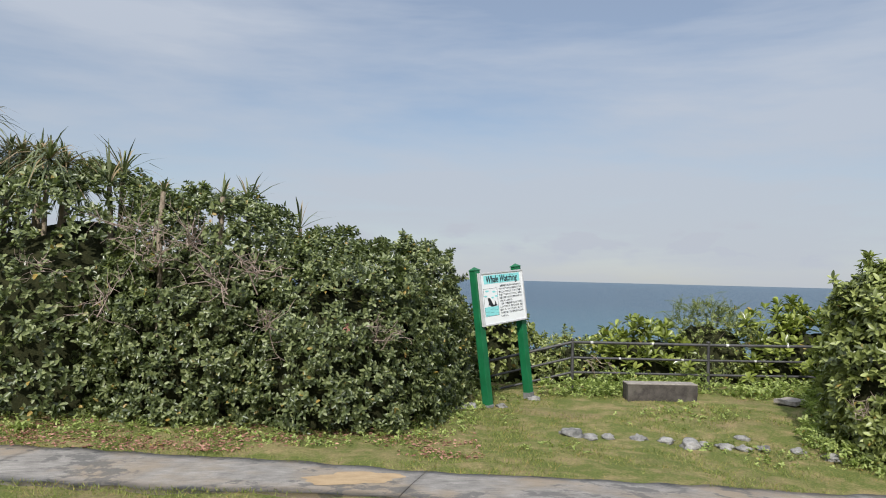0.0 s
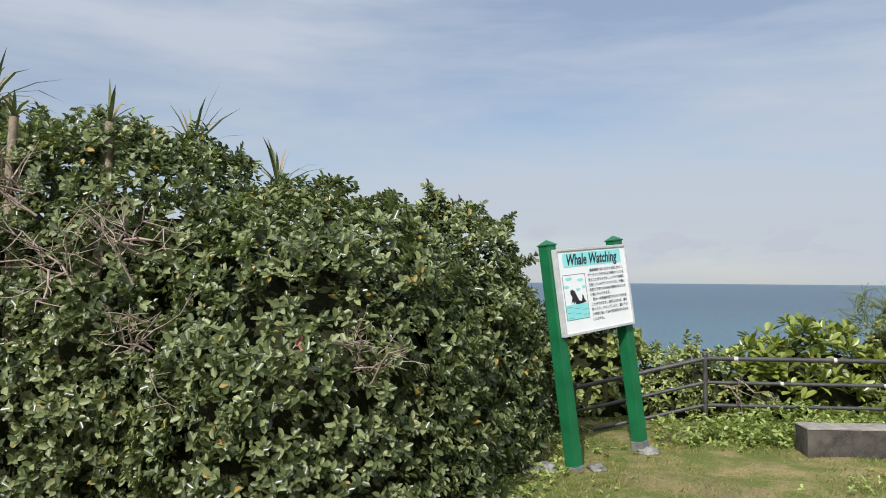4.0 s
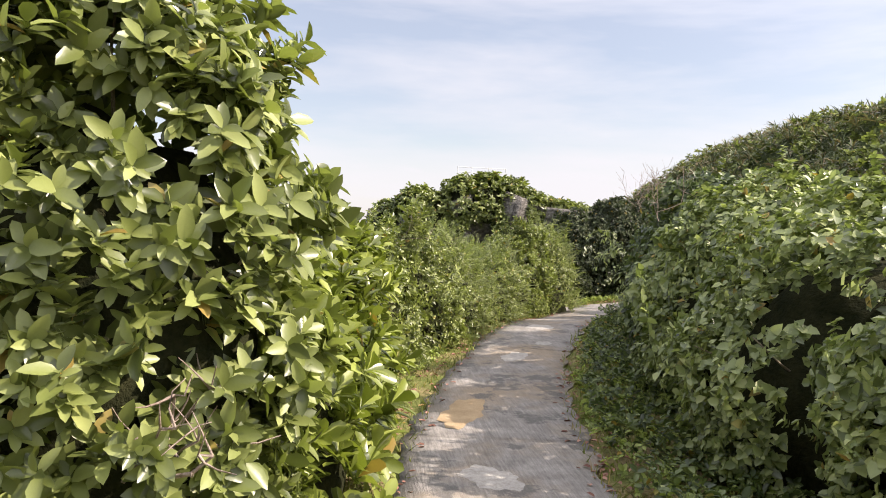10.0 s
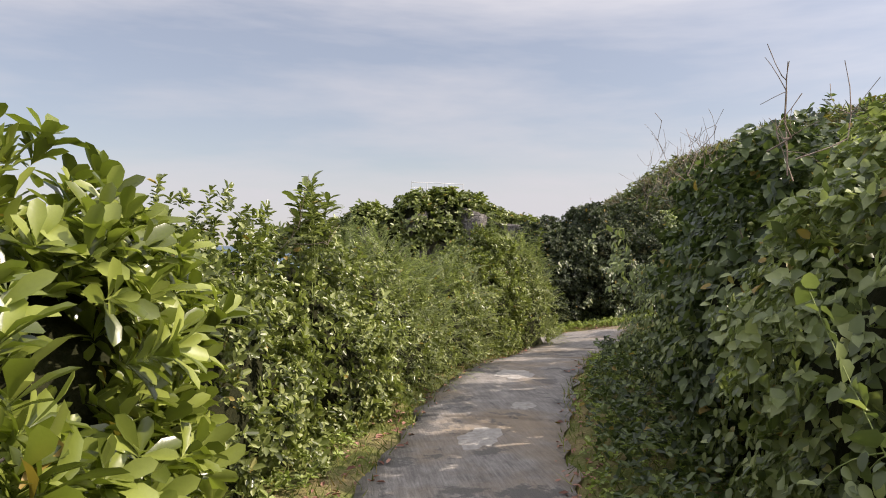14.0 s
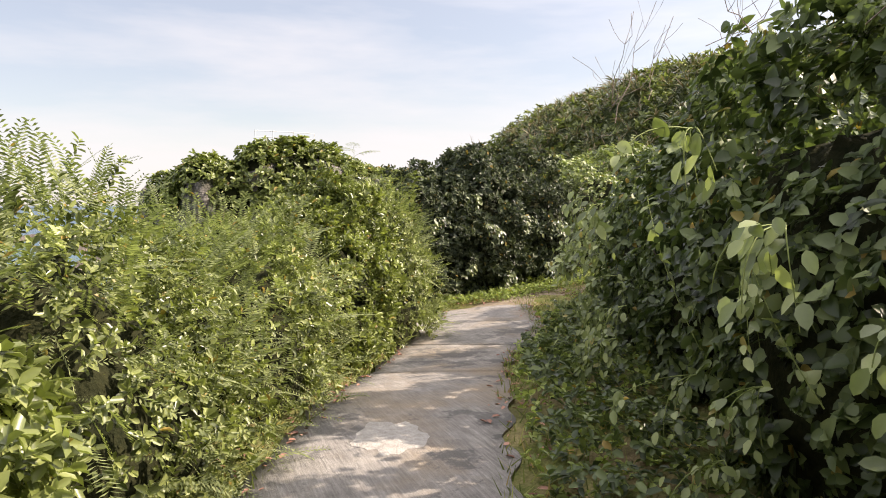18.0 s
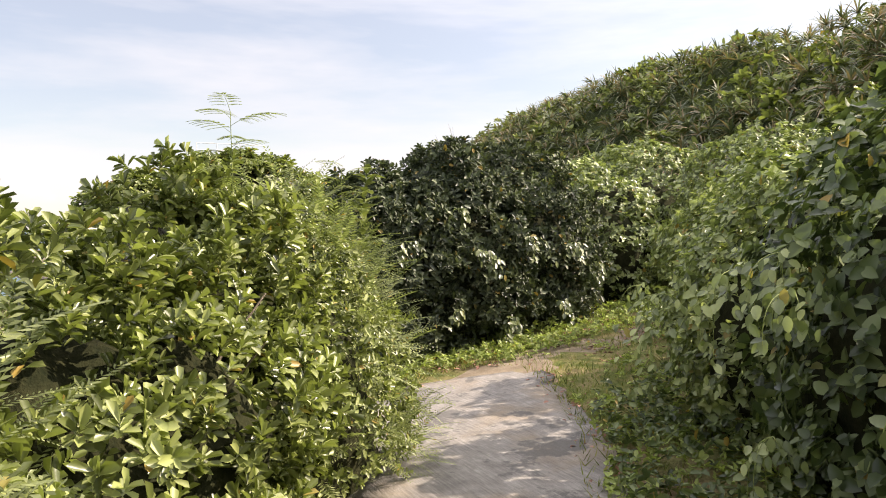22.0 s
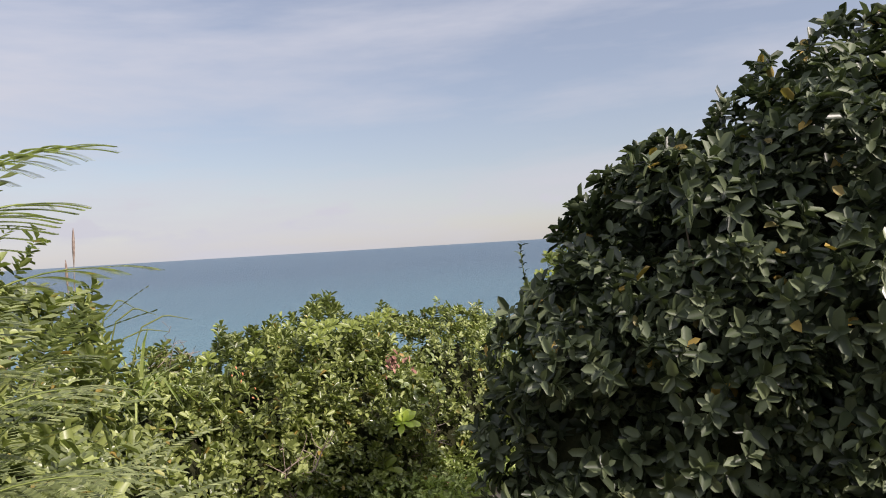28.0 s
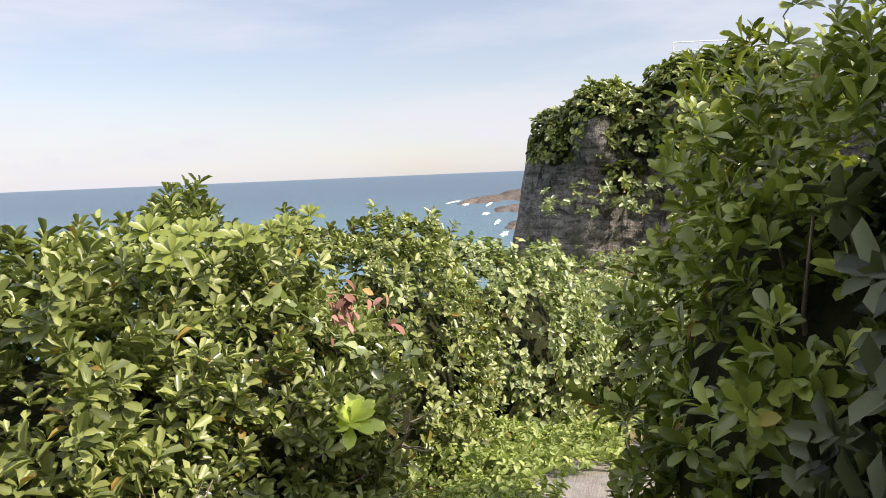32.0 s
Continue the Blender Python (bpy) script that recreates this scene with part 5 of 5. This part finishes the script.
def litter(name, n, x0, x1, y0, y1, test, label):
    x, y = rng.uniform(x0, x1, n), rng.uniform(y0, y1, n)
    ok = test(x, y, off_path(x, y))
    x, y = x[ok], y[ok]
    P = np.stack([x, y, height(x, y) + 0.012], 1)
    a = rng.uniform(0, 6.28, len(x))
    D = unit(np.stack([np.cos(a), np.sin(a), rng.normal(0, 0.2, len(x))], 1))
    l = rng.uniform(0.03, 0.075, len(x))
    ob = leafy(name, [leaf_arrays(P, D, unit(rng.normal(0, 0.2, P.shape) + [0, 0, 1]), l, l * 0.5)], M_LITTER)
    tagged(ob, label, "leaf litter", kind="stuff")


litter("fallen_leaves", 5000, -8, 0.5, 9.0, 10.8, lambda x, y, d: (d > 0.68) & (clump(x, y) > -0.4), "brown fallen leaves along the foot of the hedge")
litter("path_litter", 16000, 6, 30, 0, 11, lambda x, y, d: (d > 0.56) & (d < 1.0), "brown fallen leaves on the edge of the path")
litter("track_litter", 2500, 22, 25.5, -3, 3, lambda x, y, d: (d > 0.7) & (clump(x, y) > 0), "fallen leaves on the side track")


# ---- the worn side track ----
def build_track():
    line = refine(np.array([(22.2, 2.9), (22.8, 2.1), (23.2, 1.2), (23.6, -0.4), (23.7, -2.4), (23.4, -5.0), (22.5, -8.0)]), 0.15)
    way = unit(np.gradient(line, axis=0))
    side = np.stack([-way[:, 1], way[:, 0]], 1)
    s = np.arange(len(line)) * 0.15
    rows = []
    for a in np.linspace(-1, 1, 7):
        w = 0.62 + 0.12 * np.sin(s * 1.3) + 0.05 * np.sin(s * 5.1 + a)
        xy = line + side * (w * a)[:, None]
        rows.append(np.c_[xy, height(xy[:, 0], xy[:, 1]) + 0.014 - 0.05 * abs(a) ** 3])
    G = np.stack(rows, 1)
    n, m = G.shape[:2]
    i = (np.arange(n - 1)[:, None] * m + np.arange(m - 1)).ravel()
    me = quads_mesh("dirt_track", G.reshape(-1, 3), np.stack([i, i + m, i + m + 1, i + 1], 1))
    tagged(mesh_part("dirt_track", me, M_SOIL), "bare brown earth track branching off the path", "track", kind="structure")


M_SOIL = surface("bare_brown_earth", (0.15, 0.115, 0.080), (0.34, 0.275, 0.20), 3.5, 0.95, 0.7, 60, 0.15, (0.21, 0.185, 0.075))
build_track()


# ---- bare twigs, shoots and young plants ----
def dead_branch(x, y, z, size, count, name="dead_branch", label="bare grey twigs sticking out of the hedge", way=(0, -0.5, 0.6)):
    top = thing(name, label, "branch", "bare twigs", at=(x, y, z))
    runs = []
    for i in range(count):
        d = unit(np.array(way) + rng.normal(0, 0.55, 3)) * size * rng.uniform(0.5, 1.1)
        r = rng.uniform(0.004, 0.011) * (0.4 if name == "dry_stem" else 1.0)
        main = bend([(*(rng.normal(0, 0.08, 3)), r), (*(d * 0.5 + rng.normal(0, 0.05, 3)), r * 0.7), (*d, 0.002)], 6, 0.02)
        runs.append(main)
        for _ in range(3):
            j = rng.integers(1, 5)
            e = main[j, :3] + unit(d + rng.normal(0, 0.5, 3)) * size * 0.35
            runs.append(bend([(*main[j, :3], r * 0.6), (*((main[j, :3] + e) / 2 + rng.normal(0, 0.02, 3)), r * 0.4), (*e, 0.0015)], 4))
    for i in range(count):
        tubes("twig", runs[4 * i:4 * i + 4], M_TWIG, top, sides=4)


for a in ((-2.9, 9.95, 2.2, 0.65, 10), (-3.9, 10.15, 2.5, 0.75, 13), (-2.3, 9.9, 1.7, 0.55, 8), (-4.6, 10.1, 1.9, 0.65, 9), (-3.3, 9.95, 2.75, 0.7, 12), (-4.2, 10.1, 2.9, 0.7, 10), (-2.5, 10.1, 2.4, 0.6, 9), (-0.9, 10.6, 1.55, 0.45, 12), (-5.6, 10.3, 2.4, 0.5, 7), (5.75, 10.2, 0.65, 0.5, 7), (24.9, 6.95, -0.75, 0.5, 8), (26.9, 6.85, -0.9, 0.5, 8)):
    dead_branch(*a)
for x, y, z, s, k in ((15.5, 4.7, 1.95, 0.7, 6), (12.9, 5.4, 1.9, 0.7, 6), (14.1, 5.0, 2.0, 0.6, 4), (9.6, 6.8, 1.7, 0.5, 4), (11.6, 6.2, 1.85, 0.5, 4), (24.9, 2.05, 2.1, 0.5, 7), (12.4, 8.9, 1.25, 0.6, 3), (24.6, 7.6, 0.25, 0.28, 4), (23.4, 7.5, 0.3, 0.4, 4)):
    dead_branch(x, y, z, s, k, "dry_stem", "thin dry stems standing up from the hedge top", (0, 0, 1.4))
dead_branch(3.0, 14.95, 0.9, 0.8, 3, "dead_branch", "reddish dead branch hanging on the railing", (0.5, -0.2, -0.7))


def arc(a, m, b, n, r0, r1):
    """A smooth bow from a by m to b, with tapering radius."""
    t = np.linspace(0, 1, n)[:, None]
    a, m, b = np.asarray(a, float), np.asarray(m, float), np.asarray(b, float)
    return np.c_[a * (1 - t) ** 2 + 2 * m * t * (1 - t) + b * t * t, r0 + (r1 - r0) * t]


def feather_tree(x, y, h, fronds, size, lean=(0, 0), first=0.72, label="slender young tree with feathery leaves above the hedge"):
    g = ground_at(x, y)
    top = thing("feathery_sapling", label, "sapling", "feathery saplings", at=(x, y, g))
    stem = arc((0, 0, 0), (lean[0] * 0.2, lean[1] * 0.2, h * 0.55), (lean[0], lean[1], h), 9, 0.0045, 0.002)
    tubes("stem", [stem], M_STEM, top)
    for i in range(fronds):
        f = first + (1 - first) * i / max(1, fronds - 1)
        b = np.array([np.interp(f, np.linspace(0, 1, 9), stem[:, k]) for k in range(3)])
        a = i * 2.4 + rng.uniform(0, 0.5)
        d = np.array([math.cos(a), math.sin(a), 0.0])
        L = size * rng.uniform(0.75, 1.1)
        way = unit(d + np.array([0, 0, 0.25 + 0.6 * (f - first) / (1.001 - first)]))
        rib = np.array([b + way * L * t - np.array([0, 0, 0.32 * L * t * t]) for t in np.linspace(0, 1, 7)])
        stalk = tubes("leaf_stalk", [np.c_[rib, np.linspace(0.0016, 0.0007, 7)]], M_STEM, top, sides=4)
        side = unit(np.cross(way, (0, 0, 1.0)))
        P, D, size_of = [], [], []
        for j, t in enumerate(np.linspace(0.25, 1.0, 6)):
            for flip in (-1, 1):
                P.append(b + way * L * t - np.array([0, 0, 0.32 * L * t * t]))
                D.append(unit(side * flip * (1.0 if t < 1 else 0.35) + way * (0.55 + 0.5 * t) - np.array([0, 0, 0.15 + 0.35 * t])))
                size_of.append(L * (0.46 - 0.2 * abs(t - 0.5)))
        P, D, size_of = np.array(P), np.array(D), np.array(size_of)
        leafy("feathery_foliage", [frond_arrays(P, D, np.tile([0, 0, 1.0], (len(P), 1)), size_of, 19, 0.21, 0.075)], M_FERN, stalk)


for x, y, h, n, s, lean, f in ((19.03, 5.83, 2.3, 10, 0.24, (0.03, 0), 0.84), (20.16, 4.94, 2.14, 9, 0.22, (0.04, 0), 0.8), (20.9, 4.62, 1.62, 24, 0.17, (0.0, -0.14), 0.62), (20.8, 4.72, 1.42, 18, 0.17, (-0.06, -0.1), 0.62), (21.0, 4.72, 1.4, 16, 0.16, (0.08, -0.06), 0.65), (12.5, 8.85, 1.75, 5, 0.26, (0, -0.1), 0.85), (6.0, 16.4, 1.9, 6, 0.36, (0, 0), 0.8), (5.3, 16.6, 1.75, 6, 0.36, (0, 0), 0.8)):
    feather_tree(x, y, h, n, s, lean, f)


def leafy_sapling(x, y, z0, z1, kind, label, name="leafy_sapling", lean=(0, 0), k=9, first=0.35):
    """An upright shoot, leafy towards its tip."""
    top = thing(name, label, "sapling", "upright shoots", at=(x, y, z0))
    h = z1 - z0
    stem = arc((0, 0, 0), (lean[0] * 0.2, lean[1] * 0.2, h * 0.6), (lean[0], lean[1], h), 9, 0.006, 0.002)
    L, W, shape, mat = kind
    P = np.array([[np.interp(f, np.linspace(0, 1, 9), stem[:, c]) for c in range(3)] for f in np.linspace(first, 1, k)])
    A = unit(np.tile(np.array([[lean[0], lean[1], h]]), (k, 1)) + rng.normal(0, 0.15 * h, (k, 3)))
    tubes("stem", [stem], M_STEM, top)
    leafy("foliage", [sprig_arrays(P, A, 5, L, W, shape, (0.5, 1.2), 0.06)], mat, top)


for x, y, z0, z1 in ((12.75, 8.8, 0.9, 1.8), (12.95, 8.85, 0.9, 1.74), (12.6, 8.9, 0.9, 1.68), (12.85, 8.75, 0.9, 1.66), (12.68, 8.82, 0.9, 1.74)):
    leafy_sapling(x, y, z0, z1, (0.12, 0.055, "obovate", M_BROAD), "dark leafy shoot standing above the hedge", k=9, first=0.55, lean=(rng.normal(0, 0.1), rng.normal(0, 0.06)))
leafy_sapling(20.6, 4.68, 0.55, 1.6, (0.125, 0.055, "ovate", M_BROAD), "tall young shoot with large pointed leaves at the hedge corner", k=12, first=0.25, lean=(0.05, -0.06))
leafy_sapling(24.36, 4.9, 0.35, 0.93, (0.035, 0.018, "ovate", M_DARK), "thin shoot at the edge of the dark bush", k=10, first=0.3, lean=(-0.02, 0.03))


def rosette(x, y, z, n, L, mat, label, name="rosette_plant"):
    """A young plant of which every leaf is a part."""
    top = thing(name, label, "plant", at=(x, y, z))
    tubes("stem", [bend([(0.05 * L, 0.1 * L, -0.8 * L, 0.02 * L), (0.02, 0.03, -0.3 * L, 0.025 * L), (0, 0, 0.02, 0.03 * L)], 5)], M_STEM, top)
    V, Q = fine_leaf_arrays(np.zeros((1, 3)), np.array([[1.0, 0, 0]]), np.array([[0, 0, 1.0]]), np.array([L]), np.array([L * 0.46]), FINE["obovate"], 0.14, 0.22)
    me = quads_mesh("leaf", V, Q)
    me.materials.append(mat)
    for i in range(n):
        ob = new("leaf", me)
        ob.parent = top
        up = radians(8 + 62 * i / n)
        ob.matrix_local = Matrix.Rotation(radians(-35), 4, "Y") @ Matrix.Rotation(radians(20), 4, "X") @ Matrix.Rotation(i * 2.399, 4, "Z") @ Matrix.Rotation(-up, 4, "Y") @ Matrix.Diagonal((1 - 0.35 * i / n,) * 3 + (1,))


rosette(26.3, 6.7, -0.57, 15, 0.17, M_LIME, "bright lime-green young rosette growing out of the hedge")
rosette(26.15, 6.82, -0.95, 9, 0.17, M_SCAEV, "small green rosette low in the hedge")
rosette(5.0, 14.9, 0.75, 12, 0.2, M_SCAEV, "green rosette pushing through the railing")
rosette(6.2, 14.9, 0.55, 12, 0.2, M_SCAEV, "green rosette pushing through the railing")
rosette(7.3, 14.7, 0.85, 12, 0.18, M_SCAEV, "green rosette at the end of the railing")


def grass_tuft(x, y, z, n, L, label, seeds=0, width=0.018):
    top = thing("tall_grass", label, "grass tuft", at=(x, y, z))
    leafy("blade_clump", [strap_arrays(np.zeros((1, 3)), np.array([[0, 0, 1.0]]), n, L, width, 1.25, (0.1, 1.0))], M_GRASS if seeds else M_WEED, top)
    if seeds:
        runs, heads = [], []
        for i in range(seeds):
            e = np.array([rng.normal(0, 0.02), rng.normal(0, 0.02), L * (1.12 - 0.2 * i)])
            runs.append(bend([(0, 0, 0, 0.003), (*(e * 0.6), 0.0025), (*e, 0.002)], 5))
            heads.append(bend([(*(e * 0.82), 0.002), (*(e * 0.92), 0.008), (*(e * 1.0), 0.007), (*(e * 1.05), 0.001)], 6))
        for run, head in zip(runs, heads):
            stalk = tubes("stalk", [run], M_TWIG, top, sides=4)
            tubes("seed_head", [head], M_TWIG, stalk, "dry brown seed head", 5)


for x, y, z, l in ((25.6, 5.25, 0.62, 0.09), (25.9, 5.35, 0.5, 0.09), (25.92, 5.25, 0.7, 0.09), (25.45, 5.05, 0.85, 0.09), (25.6, 5.0, 0.98, 0.09)):
    rosette(x, y, z, 12, l, M_SCAEV, "upright green rosette on the edge of the bush")
for i in range(16):
    rosette(rng.uniform(24.3, 27.2), rng.uniform(6.9, 7.5), rng.uniform(0.22, 0.36), 11, rng.uniform(0.08, 0.12), M_SCAEV, "bright upright rosette on top of the hedge")


grass_tuft(23.2, 7.02, 0.28, 26, 0.78, "arching tall grass with dry seed heads in the hedge", 2)
grass_tuft(23.55, 6.95, 0.22, 22, 0.7, "arching tall grass with dry seed heads in the hedge", 0)
for dx, dy, up, out in ((0.0, 0.0, 0.24, 0.34), (-0.12, 0.03, 0.30, 0.26), (-0.22, -0.02, 0.36, 0.2), (-0.06, 0.06, 0.17, 0.3), (-0.3, 0.05, 0.33, 0.16)):
    top = thing("tall_grass", "long arching grass blade drooping over the hedge", "grass tuft", "arching grass blades", at=(23.47 + dx, 6.95 + dy, 0.45))
    tubes("blade", [bend([(0, 0, -0.15, 0.004), (out * 0.22, -out * 0.1, up * 0.75, 0.0045), (out * 0.6, -out * 0.3, up, 0.004), (out, -out * 0.5, up * 0.82, 0.0012)], 12)], M_GRASS, top, sides=4)
grass_tuft(28.4, 6.25, ground_at(28.4, 6.25), 18, 0.55, "strap-leaved clump at the path's edge", 0, 0.05)
grass_tuft(-6.2, 10.0, ground_at(-6.2, 10.0), 12, 0.45, "pale strap leaves at the foot of the hedge", 0, 0.05)
grass_tuft(-5.5, 9.95, ground_at(-5.5, 9.95), 12, 0.4, "pale strap leaves at the foot of the hedge", 0, 0.05)


def creeper(points, label, leaf=0.075, n=14, r=0.003, mat=None):
    top = thing("creeper", label, "vine", "creepers on the hedges", at=points[0])
    p = np.array(points) - np.array(points[0])
    run = arc(p[0], p[1], p[2], 12, r, r * 0.5)
    tubes("stem", [run], M_STEM, top, sides=5)
    P = np.array([[np.interp(f, np.linspace(0, 1, 12), run[:, c]) for c in range(3)] for f in np.linspace(0.05, 1, n)])
    A = unit(rng.normal(0, 0.5, (n, 3)) + [0, -0.7, 0.5])
    leafy("foliage", [sprig_arrays(P, A, 2, leaf, leaf * 0.85, "heart", (0.9, 1.4), 0.02)], mat or M_VINE, top)


def hanging_spray(x, y, z, drop, leaf, n, face, mat, label="hanging spray of large pale leaves on the dark bush"):
    """A drooping leafy branch end."""
    top = thing("hanging_branch", label, "branch", "hanging sprays", at=(x, y, z))
    sets = []
    for i in range(4):
        e = np.array([face[0] * 0.12, face[1] * 0.12, 0]) + [*(rng.normal(0, drop * 0.45, 2) * [0.4, 1]), -drop * rng.uniform(0.4, 1.0)]
        run = arc((0, 0, 0), (e[0] * 0.7 + face[0] * 0.08, e[1] * 0.7 + face[1] * 0.08, 0.02), e, 8, 0.003, 0.0015)
        tubes("twig", [run], M_STEM, top, sides=4)
        P = run[rng.integers(2, 8, n), :3] + rng.normal(0, 0.025, (n, 3))
        D = unit(np.array([face[0] * 0.5, face[1] * 0.5, -0.8]) + rng.normal(0, 0.5, (n, 3)))
        N = unit(np.array([face[0], face[1], 0.9]) + rng.normal(0, 0.3, (n, 3)))
        l = leaf * rng.uniform(0.7, 1.2, n)
        sets.append(fine_leaf_arrays(P, D, N, l, l * 0.58, FINE["ovate"]))
    leafy("foliage", sets, mat, top)


hanging_spray(25.75, 6.55, 0.12, 0.16, 0.05, 9, (-0.4, -1.0), M_LITTER, "dry brown leaf spray caught on the hedge")
hanging_spray(24.3, 6.95, 0.26, 0.08, 0.022, 1, (-0.4, -1.0), M_RED, "few red leaves on the hedge front")
hanging_spray(24.45, 6.95, 0.08, 0.08, 0.022, 1, (-0.4, -1.0), M_RED, "few red leaves on the hedge front")
hanging_spray(-0.55, 11.25, 1.32, 0.05, 0.05, 1, (0.2, -1.0), M_RED, "single red leaves on the glossy hedge")
hanging_spray(-1.3, 10.35, 1.72, 0.06, 0.08, 1, (0.2, -1.0), M_LITTER, "yellowed leaf hanging on the glossy hedge")
creeper([(25.6, 6.72, 0.15), (25.9, 6.66, 0.0), (26.5, 6.55, -0.45)], "creeping vine stem with heart leaves across the hedge", 0.06)
creeper([(26.75, 6.62, 0.0), (26.8, 6.56, -0.25), (26.95, 6.56, -0.55)], "creeping vine stem with heart leaves across the hedge", 0.06, n=8)
creeper([(13.0, 5.5, 0.5), (13.3, 5.6, 0.9), (13.5, 5.5, 1.35)], "creeping vine stem with heart leaves on the hedge", 0.06)
creeper([(14.0, 5.1, 0.3), (14.3, 5.25, 0.8), (14.8, 5.0, 1.3)], "creeping vine stem with heart leaves on the hedge", 0.06)
creeper([(8.0, 7.3, 0.3), (8.4, 7.35, 0.8), (8.9, 7.2, 1.2)], "creeping vine stem with heart leaves on the hedge", 0.06)
for x, y, z, d, k in ((23.85, 2.45, 1.4, 0.35, 14), (23.75, 2.2, 0.85, 0.35, 14), (23.85, 1.35, 1.0, 0.3, 12), (23.85, 1.7, -0.05, 0.3, 13), (23.8, 2.5, 0.1, 0.3, 10), (23.95, 0.9, 0.1, 0.3, 10), (24.1, 0.5, 0.9, 0.35, 10), (23.75, 3.2, 1.0, 0.25, 7), (24.2, 0.1, 0.6, 0.3, 10)):
    hanging_spray(x, y, z, d, 0.088, k, (-1.0, -0.25), M_HEDGE)
for x, y, z in ((14.5, 5.5, 1.25), (15.3, 5.1, 1.3), (13.0, 6.1, 1.5), (12.4, 6.3, 1.2), (15.9, 4.8, 0.9)):
    hanging_spray(x, y, z, 0.28, 0.074, 5, (-0.4, 1.0), M_VINE, "hanging vine spray with large pale leaves on the hedge")
for i in range(46):
    x = rng.uniform(7.5, 20)
    line = float(np.interp(x, LINE[:, 0], LINE[:, 1]))
    y, z = line - rng.uniform(1.5, 1.7), ground_at(x, line) + rng.uniform(0.35, 1.7)
    y -= 0.45 * max(0.0, z - 1.2)
    hanging_spray(x, y, z, rng.uniform(0.2, 0.4), 0.062, int(rng.integers(5, 10)), (-0.25, 1.0), M_VINE, "trailing vine spray hanging off the hedge")


# ---- marks on the path ----
def stain(x, y, rx, ry, turn, mat, name, label, seed):
    k, n = 5, 40
    V, Q = [], []
    for j in range(k):
        for i in range(n):
            a = 2 * math.pi * i / n
            r = (j / (k - 1)) * (1 + 0.16 * math.sin(2 * a + seed) + 0.10 * math.sin(5 * a + 2 * seed) + 0.07 * math.sin(11 * a + seed))
            p = Matrix.Rotation(turn, 2) @ Vector((rx * r * math.cos(a), ry * r * math.sin(a)))
            V.append((x + p.x, y + p.y, ground_at(x + p.x, y + p.y) + 0.017 - 0.004 * (j == k - 1)))
    for j in range(k - 1):
        for i in range(n):
            Q.append((j * n + i, j * n + (i + 1) % n, (j + 1) * n + (i + 1) % n, (j + 1) * n + i))
    mesh_part(name, quads_mesh(name, V, Q), mat, PATH_OB, label)


stain(7.75, 8.6, 0.24, 0.2, 0.2, M_PATCH, "mortar_patch", "white mortar patch", 1.0)
stain(9.6, 8.55, 0.5, 0.2, -0.25, M_MUD, "dirt_patch", "orange-brown dried mud", 2.2)
stain(12.5, 7.5, 0.34, 0.16, -0.3, M_PATCH, "mortar_patch", "white mortar patch", 3.1)
stain(13.6, 6.85, 0.2, 0.1, -0.4, M_PATCH, "mortar_patch", "white mortar patch", 4.7)
stain(15.3, 6.5, 0.36, 0.2, -0.4, M_PATCH, "mortar_patch", "white mortar patch", 5.2)
stain(-0.9, 7.75, 0.5, 0.3, 0.1, M_MUD, "dirt_patch", "orange-brown dried mud", 6.0)
